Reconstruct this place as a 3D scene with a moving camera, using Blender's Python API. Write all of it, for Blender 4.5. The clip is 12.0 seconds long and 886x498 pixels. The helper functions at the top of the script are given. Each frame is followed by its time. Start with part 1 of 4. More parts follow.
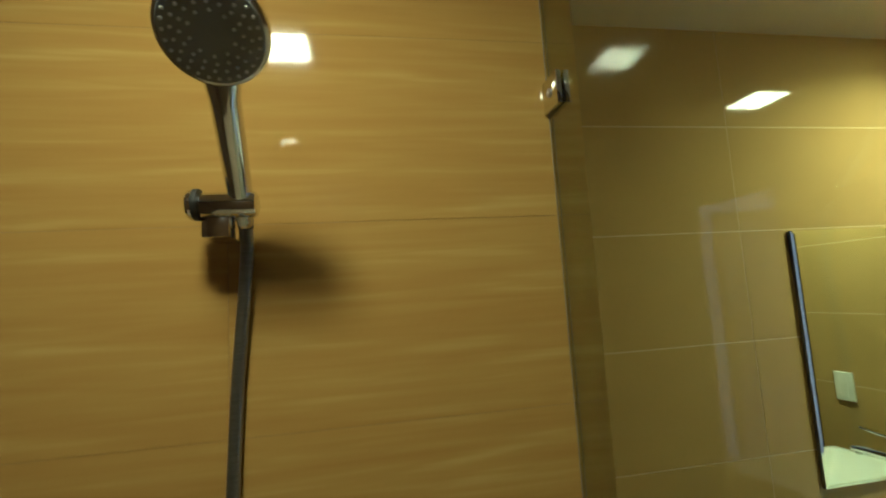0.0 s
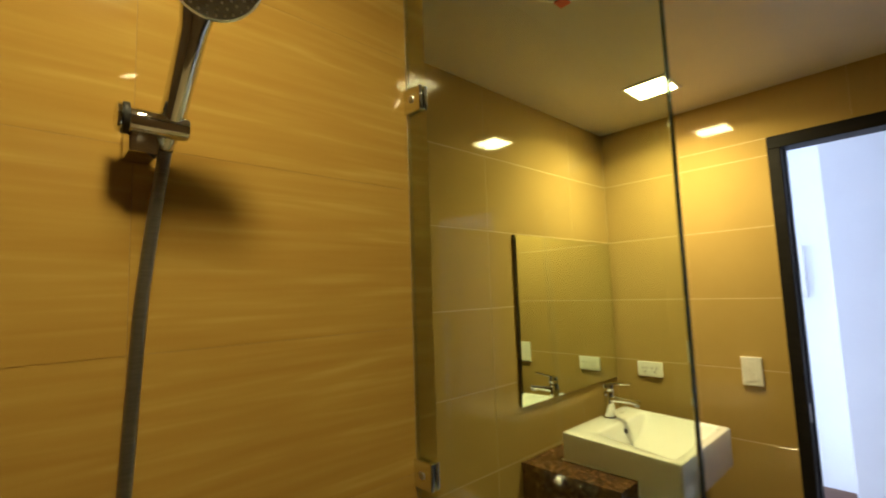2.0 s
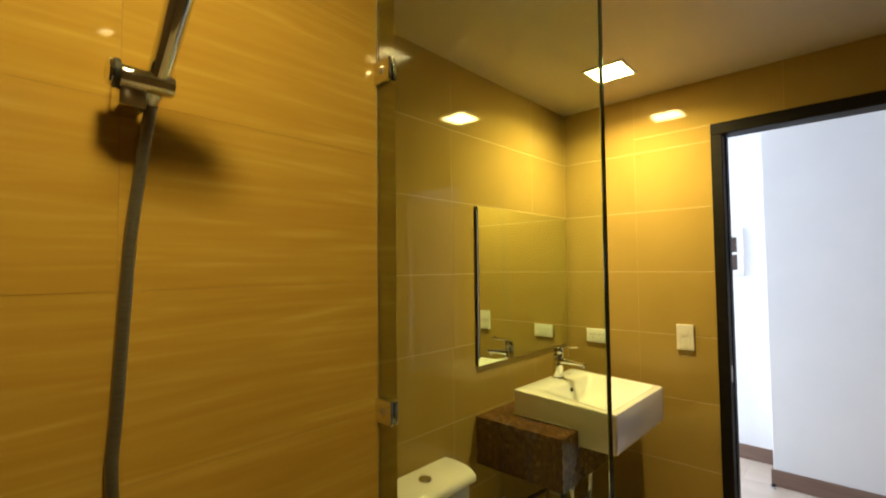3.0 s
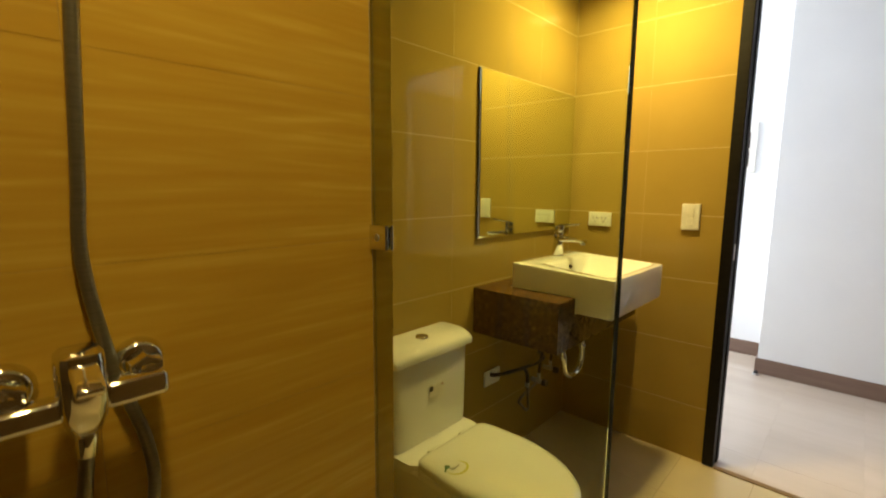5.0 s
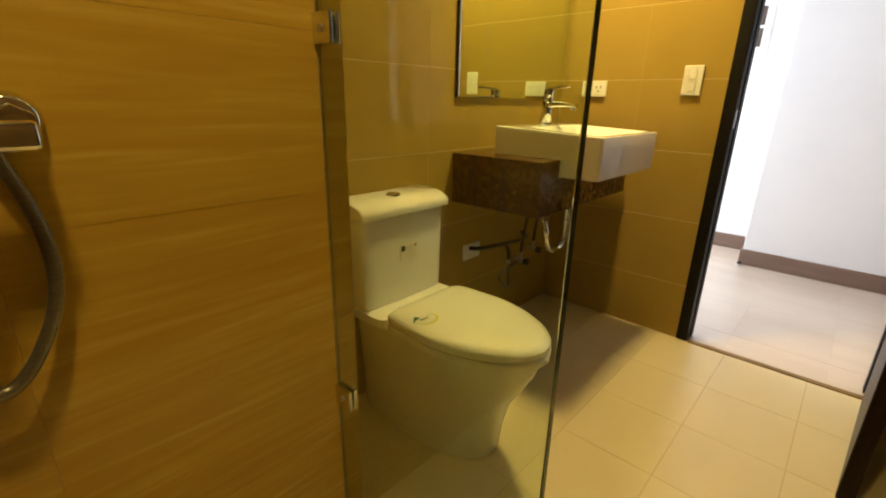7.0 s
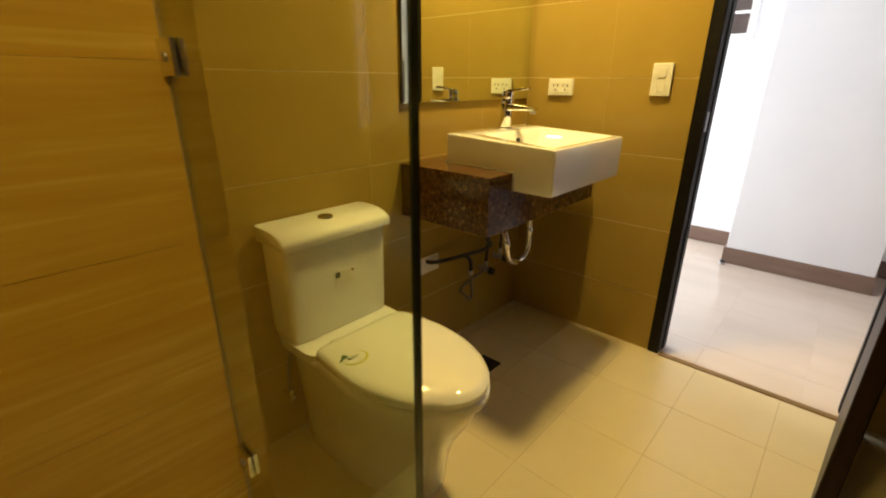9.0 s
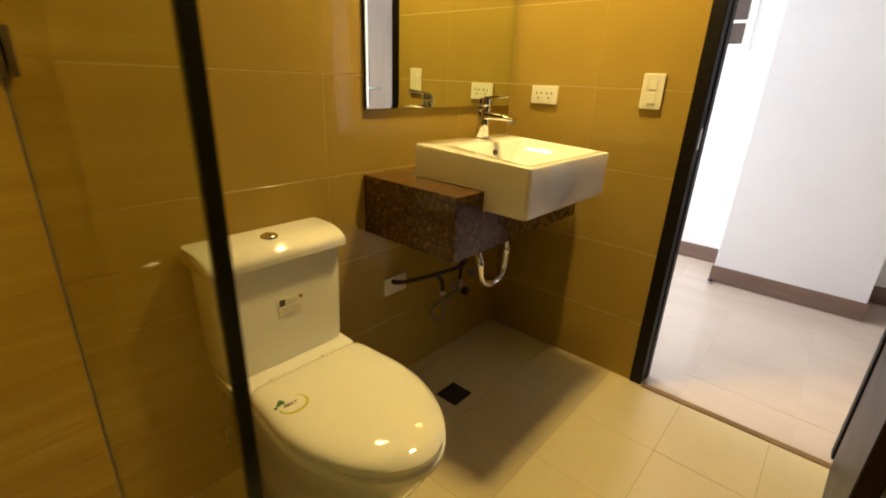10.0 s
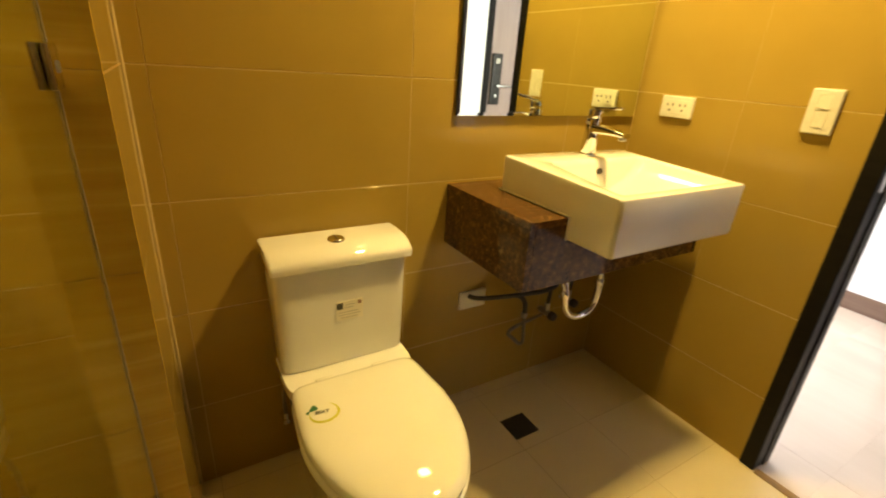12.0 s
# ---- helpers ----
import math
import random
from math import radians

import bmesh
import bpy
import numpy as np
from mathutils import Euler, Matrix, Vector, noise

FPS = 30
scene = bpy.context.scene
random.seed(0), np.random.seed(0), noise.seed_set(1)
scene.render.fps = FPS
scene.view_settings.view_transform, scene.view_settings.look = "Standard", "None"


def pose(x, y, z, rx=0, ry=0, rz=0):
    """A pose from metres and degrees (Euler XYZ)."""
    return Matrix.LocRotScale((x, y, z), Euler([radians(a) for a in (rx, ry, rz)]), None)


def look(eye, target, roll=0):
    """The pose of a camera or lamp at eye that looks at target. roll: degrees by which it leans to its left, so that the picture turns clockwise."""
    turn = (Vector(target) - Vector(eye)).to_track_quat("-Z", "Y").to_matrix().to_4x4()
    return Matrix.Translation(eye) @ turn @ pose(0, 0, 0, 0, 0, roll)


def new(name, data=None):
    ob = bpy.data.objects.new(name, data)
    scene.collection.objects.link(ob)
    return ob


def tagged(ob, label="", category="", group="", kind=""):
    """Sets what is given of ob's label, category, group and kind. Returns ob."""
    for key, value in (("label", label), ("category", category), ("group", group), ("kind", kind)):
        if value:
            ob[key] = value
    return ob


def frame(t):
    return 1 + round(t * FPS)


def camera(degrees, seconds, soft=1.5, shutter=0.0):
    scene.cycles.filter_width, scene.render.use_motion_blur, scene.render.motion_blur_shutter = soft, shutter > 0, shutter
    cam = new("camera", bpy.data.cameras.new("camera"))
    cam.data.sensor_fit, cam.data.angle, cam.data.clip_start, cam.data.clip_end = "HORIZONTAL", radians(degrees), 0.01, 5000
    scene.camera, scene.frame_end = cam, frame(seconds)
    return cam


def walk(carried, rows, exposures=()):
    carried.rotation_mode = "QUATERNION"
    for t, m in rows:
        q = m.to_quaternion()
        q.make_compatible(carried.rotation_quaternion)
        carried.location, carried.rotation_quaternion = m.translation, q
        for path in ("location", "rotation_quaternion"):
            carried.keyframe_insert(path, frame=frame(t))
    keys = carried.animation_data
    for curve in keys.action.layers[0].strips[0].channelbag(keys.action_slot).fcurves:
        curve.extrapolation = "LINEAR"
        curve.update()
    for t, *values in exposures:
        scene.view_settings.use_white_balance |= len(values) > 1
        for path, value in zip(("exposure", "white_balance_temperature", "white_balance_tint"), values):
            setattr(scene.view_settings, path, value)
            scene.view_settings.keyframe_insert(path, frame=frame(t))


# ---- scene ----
from mathutils.bvhtree import BVHTree

cam = camera(89.1, 12.0, soft=1.9, shutter=0.5)
PATH = [
    (0, (0.196, 0.297, 1.607), (0.539, 2.256, 1.816), -3.5),
    (0.5, (0.058, 0.338, 1.625), (0.668, 2.227, 1.867), -4.5),
    (0.8, (-0.011, 0.341, 1.626), (0.790, 2.165, 1.819), -4.1),
    (1, (-0.064, 0.351, 1.602), (0.927, 2.073, 1.836), -5.6),
    (1.5, (-0.069, 0.307, 1.553), (1.167, 1.864, 1.767), -3.8),
    (2, (-0.089, 0.222, 1.506), (1.267, 1.68, 1.698), -2.0),
    (2.5, (-0.135, 0.17, 1.488), (1.313, 1.541, 1.64), -1.1),
    (3, (-0.144, 0.15, 1.467), (1.317, 1.513, 1.55), -0.6),
    (3.2, (-0.144, 0.153, 1.452), (1.322, 1.515, 1.491), -0.4),
    (5, (-0.094, 0.194, 1.26), (1.355, 1.546, 0.988), 0.4),
    (5.5, (-0.076, 0.209, 1.186), (1.364, 1.547, 0.818), 1.1),
    (6, (-0.05, 0.22, 1.112), (1.386, 1.524, 0.623), 1.4),
    (6.5, (-0.025, 0.215, 1.05), (1.411, 1.488, 0.486), 1.4),
    (6.7, (-0.013, 0.203, 1.042), (1.406, 1.474, 0.449), 1.4),
    (8.3, (0.082, 0.145, 1.073), (1.48, 1.391, 0.37), -0.3),
    (8.5, (0.117, 0.137, 1.093), (1.509, 1.388, 0.388), -0.2),
    (9, (0.234, 0.153, 1.127), (1.626, 1.407, 0.426), 0.4),
    (9.5, (0.334, 0.192, 1.134), (1.745, 1.424, 0.435), 1.6),
    (10, (0.416, 0.21, 1.146), (1.837, 1.429, 0.442), 2.4),
    (10.5, (0.482, 0.205, 1.171), (1.878, 1.445, 0.457), 3.4),
    (11, (0.555, 0.186, 1.18), (1.839, 1.539, 0.459), 3.8),
    (11.5, (0.59, 0.174, 1.184), (1.736, 1.638, 0.446), 4.4),
    (12, (0.615, 0.194, 1.188), (1.595, 1.764, 0.43), 4.0),
]
walk(cam, [(t, look(eye, target, roll)) for t, eye, target, roll in PATH],
     exposures=[(0.0, -0.22, 4000, 9), (0.5, 0.20, 3750, 9), (0.8, -0.04, 3950, 15), (1.0, -0.20, 4050, 20), (1.5, -0.12, 4600, 17), (2.0, -0.02, 5150, 14), (2.5, 0.06, 5650, 10), (5.0, 0.14, 6600, 7), (5.5, 0.12, 6600, 8), (6.5, 0.42, 6700, 11), (8.5, 0.42, 6800, 11), (9.5, 0.36, 6850, 12), (10.5, 0.28, 7050, 14), (11.0, 0.24, 7150, 14), (11.5, 0.34, 7250, 14), (12.0, 0.74, 7450, 13)])

# ---- world, sun, exposure ----
world = bpy.data.worlds.new("world")
scene.world = world
world.use_nodes = True
wn = world.node_tree
sky = wn.nodes.new("ShaderNodeTexSky")
sky.sky_type = 'NISHITA'
sky.sun_disc = False
sky.sun_elevation, sky.sun_rotation = radians(50), radians(200)
wn.nodes["Background"].inputs["Strength"].default_value = 0.12
wn.links.new(sky.outputs["Color"], wn.nodes["Background"].inputs["Color"])
sun = new("sun", bpy.data.lights.new("sun", 'SUN'))
sun.data.energy, sun.data.angle, sun.data.color = 2.5, radians(0.5), (1.0, 0.95, 0.87)
sun.matrix_world = pose(0, 0, 8, 40, 0, 200)
# daylight coming in through the window at the end of the hallway
daylight = new("window_daylight", bpy.data.lights.new("window_daylight", 'AREA'))
daylight.data.shape, daylight.data.size, daylight.data.size_y = 'RECTANGLE', 1.3, 1.5
daylight.data.energy, daylight.data.color = 78.0, (0.80, 0.87, 0.98)
daylight.matrix_world = look((3.1, 3.16, 1.45), (3.1, 0.0, 1.1))

# ---- materials ----
def material(name, color, rough=0.5, metal=0.0, **more):
    m = bpy.data.materials.new(name)
    m.use_nodes = True
    b = m.node_tree.nodes["Principled BSDF"]
    b.inputs["Base Color"].default_value = (*color, 1)
    b.inputs["Roughness"].default_value = rough
    b.inputs["Metallic"].default_value = metal
    for key, value in more.items():
        b.inputs[key.replace("_", " ")].default_value = value
    return m


def node(m, kind, **inputs):
    n = m.node_tree.nodes.new(kind)
    for key, value in inputs.items():
        n.inputs[key.replace("_", " ")].default_value = value
    return n


def wire(m, a, out, b, inp):
    m.node_tree.links.new(a.outputs[out], b.inputs[inp])


def place(m, scale, random_shift=False):
    """World position, stretched, with a shift of its own for each piece."""
    geo = node(m, "ShaderNodeNewGeometry")
    mul = node(m, "ShaderNodeVectorMath")
    mul.operation = 'MULTIPLY'
    mul.inputs[1].default_value = scale
    wire(m, geo, "Position", mul, 0)
    if not random_shift:
        return mul
    info = node(m, "ShaderNodeObjectInfo")
    big = node(m, "ShaderNodeMath")
    big.operation = 'MULTIPLY'
    big.inputs[1].default_value = 37.0
    wire(m, info, "Random", big, 0)
    add = node(m, "ShaderNodeVectorMath")
    add.operation = 'ADD'
    wire(m, mul, 0, add, 0)
    wire(m, big, 0, add, 1)
    return add


def ramp(m, source, out, stops):
    r = node(m, "ShaderNodeValToRGB")
    wire(m, source, out, r, "Fac")
    els = r.color_ramp.elements
    while len(els) < len(stops):
        els.new(0.5)
    for e, (p, c) in zip(els, stops):
        e.position, e.color = p, (*c, 1)
    return r


def mottled(m, scale, stops, rough=None, bump=0.0, random_shift=False, detail=5.0, noise_scale=1.0, distortion=0.0):
    b = m.node_tree.nodes["Principled BSDF"]
    pos = place(m, scale, random_shift)
    n = node(m, "ShaderNodeTexNoise", Scale=noise_scale, Detail=detail, Roughness=0.55, Distortion=distortion)
    wire(m, pos, 0, n, "Vector")
    r = ramp(m, n, "Fac", stops)
    wire(m, r, "Color", b, "Base Color")
    if rough:
        mr = node(m, "ShaderNodeMapRange")
        mr.inputs["To Min"].default_value, mr.inputs["To Max"].default_value = rough
        n2 = node(m, "ShaderNodeTexNoise", Scale=6.0, Detail=6.0)
        wire(m, place(m, (1, 1, 1)), 0, n2, "Vector")
        wire(m, n2, "Fac", mr, "Value")
        wire(m, mr, "Result", b, "Roughness")
    if bump:
        bp = node(m, "ShaderNodeBump", Strength=bump, Distance=0.002)
        n3 = node(m, "ShaderNodeTexNoise", Scale=90.0, Detail=3.0)
        wire(m, place(m, (1, 1, 1)), 0, n3, "Vector")
        wire(m, n3, "Fac", bp, "Height")
        wire(m, bp, "Normal", b, "Normal")
    return m


M_WOOD = material("vein_tile", (0.5, 0.33, 0.12), 0.07)
w_pos = place(M_WOOD, (1, 1, 1), True)
w_mix = None
for scale, warp, weight in (((2.6, 2.6, 38.0), 0.9, 0.62), ((5.0, 5.0, 80.0), 0.7, 0.32), ((14.0, 14.0, 260.0), 0.2, 0.06)):
    w_s = node(M_WOOD, "ShaderNodeVectorMath")
    w_s.operation = 'MULTIPLY'
    w_s.inputs[1].default_value = scale
    wire(M_WOOD, w_pos, 0, w_s, 0)
    w_n = node(M_WOOD, "ShaderNodeTexNoise", Scale=1.0, Detail=1.2, Roughness=0.45, Distortion=warp)
    wire(M_WOOD, w_s, 0, w_n, "Vector")
    w_m = node(M_WOOD, "ShaderNodeMath")
    w_m.operation = 'MULTIPLY'
    w_m.inputs[1].default_value = weight
    wire(M_WOOD, w_n, "Fac", w_m, 0)
    if w_mix:
        w_a = node(M_WOOD, "ShaderNodeMath")
        w_a.operation = 'ADD'
        wire(M_WOOD, w_mix, 0, w_a, 0)
        wire(M_WOOD, w_m, 0, w_a, 1)
        w_mix = w_a
    else:
        w_mix = w_m
w_r = ramp(M_WOOD, w_mix, 0, [(0.34, (0.468, 0.276, 0.042)), (0.48, (0.495, 0.302, 0.049)), (0.57, (0.518, 0.326, 0.055)), (0.70, (0.585, 0.386, 0.078))])
wire(M_WOOD, w_r, "Color", M_WOOD.node_tree.nodes["Principled BSDF"], "Base Color")
M_BEIGE = mottled(material("beige_tile", (0.4, 0.28, 0.1), 0.1), (3, 3, 3),
                  [(0.3, (0.370, 0.252, 0.060)), (0.7, (0.410, 0.282, 0.072))], rough=(0.035, 0.07), bump=0.012, random_shift=True)
M_BEIGE.node_tree.nodes["Principled BSDF"].inputs["Specular IOR Level"].default_value = 0.3
# for the unseen closing walls: dark so that little light bounces back
M_DARKWALL = mottled(material("dark_closing_wall", (0.1, 0.06, 0.03), 0.3), (3, 3, 30), [(0.3, (0.075, 0.045, 0.02)), (0.7, (0.12, 0.075, 0.035))], rough=(0.25, 0.4), bump=0.03)
M_GROUT = mottled(material("pale_grout", (0.6, 0.5, 0.3), 0.8), (20, 20, 20), [(0.3, (0.53, 0.395, 0.165)), (0.7, (0.62, 0.475, 0.22))], bump=0.2)
M_GROUT_WOOD = mottled(material("brown_grout", (0.3, 0.18, 0.06), 0.8), (20, 20, 20), [(0.3, (0.34, 0.21, 0.05)), (0.7, (0.41, 0.265, 0.07))], bump=0.2)
M_FLOOR = mottled(material("cream_floor_tile", (0.6, 0.52, 0.36), 0.3), (4, 4, 4),
                  [(0.3, (0.60, 0.51, 0.31)), (0.7, (0.64, 0.55, 0.345))], rough=(0.27, 0.30), bump=0.05, random_shift=True)
M_FILLER = mottled(material("pale_joint_filler", (0.62, 0.5, 0.28), 0.6), (12, 12, 12), [(0.3, (0.56, 0.44, 0.21)), (0.7, (0.66, 0.53, 0.28))], bump=0.2)
M_FLOOR_GROUT = mottled(material("floor_grout", (0.3, 0.22, 0.11), 0.85), (30, 30, 30), [(0.3, (0.45, 0.36, 0.205)), (0.7, (0.53, 0.43, 0.26))], bump=0.2)
M_HALL_FLOOR = mottled(material("hall_floor_tile", (0.62, 0.55, 0.48), 0.2), (5, 0.8, 5),
                       [(0.3, (0.52, 0.425, 0.34)), (0.7, (0.59, 0.49, 0.40))], rough=(0.12, 0.18), bump=0.03, random_shift=True)
M_PAINT = mottled(material("white_wall_paint", (0.8, 0.8, 0.8), 0.6), (2, 2, 2), [(0.3, (0.77, 0.77, 0.78)), (0.7, (0.82, 0.82, 0.82))], rough=(0.5, 0.65), bump=0.06)
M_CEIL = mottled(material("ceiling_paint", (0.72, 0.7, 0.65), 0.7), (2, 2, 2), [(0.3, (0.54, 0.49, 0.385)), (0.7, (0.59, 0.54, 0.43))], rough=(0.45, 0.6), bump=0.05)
M_BASE = mottled(material("brown_baseboard", (0.16, 0.1, 0.07), 0.35), (1, 3, 30), [(0.3, (0.15, 0.09, 0.065)), (0.7, (0.21, 0.135, 0.10))], rough=(0.3, 0.45))
M_CERAMIC = mottled(material("white_ceramic", (0.8, 0.8, 0.78), 0.05, Coat_Weight=0.7, Coat_Roughness=0.03), (3, 3, 3), [(0.3, (0.78, 0.775, 0.75)), (0.7, (0.82, 0.815, 0.79))], rough=(0.02, 0.045))
M_PLASTIC = mottled(material("white_plastic", (0.78, 0.77, 0.72), 0.3), (6, 6, 6), [(0.3, (0.75, 0.73, 0.67)), (0.7, (0.81, 0.80, 0.75))], rough=(0.22, 0.35))
M_SEAT = mottled(material("seat_plastic", (0.8, 0.8, 0.76), 0.1, Coat_Weight=0.6, Coat_Roughness=0.02), (4, 4, 4), [(0.3, (0.77, 0.76, 0.70)), (0.7, (0.81, 0.80, 0.75))], rough=(0.02, 0.04))
M_SLOT = material("dark_slot", (0.03, 0.025, 0.02), 0.6)
M_CHROME = mottled(material("chrome", (0.75, 0.75, 0.75), 0.08, 1.0), (9, 9, 9), [(0.3, (0.70, 0.70, 0.70)), (0.7, (0.80, 0.80, 0.80))], rough=(0.04, 0.11))
M_STEEL = mottled(material("brushed_steel", (0.5, 0.5, 0.5), 0.3, 1.0), (9, 9, 90), [(0.3, (0.45, 0.44, 0.42)), (0.7, (0.58, 0.57, 0.55))], rough=(0.22, 0.38))
M_HOSE = mottled(material("grey_hose", (0.22, 0.21, 0.19), 0.3, 0.75), (30, 30, 500), [(0.35, (0.20, 0.185, 0.155)), (0.65, (0.26, 0.24, 0.20))], rough=(0.24, 0.34))
M_RUBBER = mottled(material("black_rubber", (0.02, 0.02, 0.02), 0.6), (30, 30, 30), [(0.3, (0.015, 0.015, 0.015)), (0.7, (0.035, 0.032, 0.03))], rough=(0.45, 0.7))
M_NOZZLE = mottled(material("grey_nozzle_plate", (0.28, 0.28, 0.28), 0.2), (30, 30, 30), [(0.3, (0.24, 0.245, 0.25)), (0.7, (0.29, 0.295, 0.30))], rough=(0.16, 0.24))
M_BLACK = mottled(material("black_frame_paint", (0.012, 0.01, 0.009), 0.35), (5, 5, 60), [(0.3, (0.004, 0.0035, 0.003)), (0.7, (0.009, 0.007, 0.006))], rough=(0.45, 0.6), bump=0.05)
M_BLACK.node_tree.nodes["Principled BSDF"].inputs["Specular IOR Level"].default_value = 0.2
M_LEAF = mottled(material("dark_door_veneer", (0.03, 0.012, 0.008), 0.4), (30, 30, 2), [(0.3, (0.010, 0.0045, 0.0035)), (0.7, (0.024, 0.010, 0.007))], rough=(0.3, 0.45), bump=0.05)
M_LEAF.node_tree.nodes["Principled BSDF"].inputs["Specular IOR Level"].default_value = 0.12
M_MAUVE = mottled(material("mauve_door_paint", (0.32, 0.24, 0.22), 0.4), (20, 20, 2), [(0.3, (0.29, 0.215, 0.195)), (0.7, (0.36, 0.27, 0.25))], rough=(0.35, 0.5))
M_BRASS = mottled(material("threshold_brass", (0.20, 0.11, 0.03), 0.6, 0.0), (30, 3, 30), [(0.3, (0.14, 0.078, 0.021)), (0.7, (0.24, 0.138, 0.040))], rough=(0.5, 0.7))
M_MIRROR = material("silvered_mirror", (0.81, 0.87, 0.74), 0.012, 1.0)
M_MIRROR_EDGE = material("mirror_edge", (0.02, 0.022, 0.018), 0.5, 0.0)
M_GLASS = material("clear_glass", (0.85, 0.94, 0.785), 0.0, 0.0, Transmission_Weight=1.0, IOR=1.45)
M_GLASS_EDGE = material("dark_glass_edge", (0.10, 0.15, 0.11), 0.12, 0.0, Transmission_Weight=0.85, IOR=1.45)
M_RED = material("red_tag", (0.65, 0.05, 0.03), 0.5)
M_GREEN = material("green_print", (0.02, 0.13, 0.05), 0.5)
M_LIME = material("lime_print", (0.50, 0.50, 0.06), 0.5)
M_INK = material("dark_print", (0.05, 0.05, 0.04), 0.5)
M_GREYPRINT = material("grey_print", (0.55, 0.53, 0.47), 0.5)
M_LABEL = material("cream_label", (0.80, 0.765, 0.66), 0.45)
M_PRINT_RED = material("brown_print", (0.30, 0.17, 0.12), 0.5)
M_PANEL = mottled(material("dark_window_film", (0.05, 0.035, 0.03), 0.2), (4, 4, 4), [(0.3, (0.035, 0.022, 0.018)), (0.7, (0.075, 0.05, 0.04))], rough=(0.12, 0.2))

M_GRANITE = material("brown_granite", (0.1, 0.06, 0.03), 0.15)
g_b = M_GRANITE.node_tree.nodes["Principled BSDF"]
g_pos = place(M_GRANITE, (1, 1, 1))
g_n = node(M_GRANITE, "ShaderNodeTexNoise", Scale=62.0, Detail=9.0, Roughness=0.7, Distortion=0.4)
wire(M_GRANITE, g_pos, 0, g_n, "Vector")
g_r = ramp(M_GRANITE, g_n, "Fac", [(0.36, (0.026, 0.012, 0.006)), (0.48, (0.066, 0.030, 0.012)), (0.57, (0.110, 0.053, 0.019)), (0.67, (0.26, 0.15, 0.055))])
g_v = node(M_GRANITE, "ShaderNodeTexVoronoi", Scale=260.0, Randomness=1.0)
wire(M_GRANITE, g_pos, 0, g_v, "Vector")
g_sep = node(M_GRANITE, "ShaderNodeSeparateColor")
wire(M_GRANITE, g_v, "Color", g_sep, "Color")
g_f = node(M_GRANITE, "ShaderNodeMapRange")
g_f.inputs["From Min"].default_value, g_f.inputs["From Max"].default_value = 0.955, 1.0
wire(M_GRANITE, g_sep, "Red", g_f, "Value")
g_mix = M_GRANITE.node_tree.nodes.new("ShaderNodeMix")
g_mix.data_type = 'RGBA'
g_mix.inputs[7].default_value = (0.20, 0.115, 0.05, 1)
M_GRANITE.node_tree.links.new(g_f.outputs["Result"], g_mix.inputs[0])
M_GRANITE.node_tree.links.new(g_r.outputs["Color"], g_mix.inputs[6])
M_GRANITE.node_tree.links.new(g_mix.outputs[2], g_b.inputs["Base Color"])
g_b.inputs["Roughness"].default_value = 0.13
g_b.inputs["Specular IOR Level"].default_value = 0.3


def glowing(name, color, strength):
    m = material(name, (0.8, 0.8, 0.8), 0.5)
    b = m.node_tree.nodes["Principled BSDF"]
    b.inputs["Emission Color"].default_value = (*color, 1)
    b.inputs["Emission Strength"].default_value = strength
    return m


LAMP_COLOR = (1.0, 0.75, 0.265)
M_LED = glowing("warm_led_panel", LAMP_COLOR, 58.0)

# ---- mesh helpers ----
ROOT = {}


def thing(name, loc, label, category, group="", kind=""):
    ob = new(name)
    ob.empty_display_size = 0.05
    ob.location = loc
    ROOT[ob] = Vector(loc)
    return tagged(ob, label, category, group, kind)


def part(name, bm, mat, parent=None, label="", smooth=False):
    """One mesh object from a bmesh in world coordinates, under a thing or a part."""
    bmesh.ops.recalc_face_normals(bm, faces=bm.faces)
    base = ROOT.get(parent, Vector()) if parent else Vector()
    bmesh.ops.translate(bm, verts=bm.verts, vec=-base)
    me = bpy.data.meshes.new(name)
    bm.to_mesh(me)
    bm.free()
    me.materials.append(mat)
    if smooth:
        me.shade_smooth()
        me.set_sharp_from_angle(angle=radians(42))
    ob = new(name, me)
    if parent:
        ob.parent = parent
        ROOT[ob] = base
    return tagged(ob, label)


def solo(name, bm, mat, label, category="", kind="", smooth=False, group=""):
    return tagged(part(name, bm, mat, None, label, smooth), label, category, group, kind)


def box(x0, x1, y0, y1, z0, z1, bevel=0.0, seg=2, bm=None):
    own = bmesh.new()
    bmesh.ops.create_cube(own, size=1)
    for v in own.verts:
        v.co = Vector(((x0 + x1) / 2 + v.co.x * (x1 - x0), (y0 + y1) / 2 + v.co.y * (y1 - y0), (z0 + z1) / 2 + v.co.z * (z1 - z0)))
    if bevel:
        bmesh.ops.bevel(own, geom=list(own.edges), offset=bevel, segments=seg, profile=0.5, affect='EDGES')
    return merged(bm, own)


def merged(bm, own):
    if bm is None:
        return own
    me = bpy.data.meshes.new("join")
    own.to_mesh(me)
    own.free()
    bm.from_mesh(me)
    bpy.data.meshes.remove(me)
    return bm


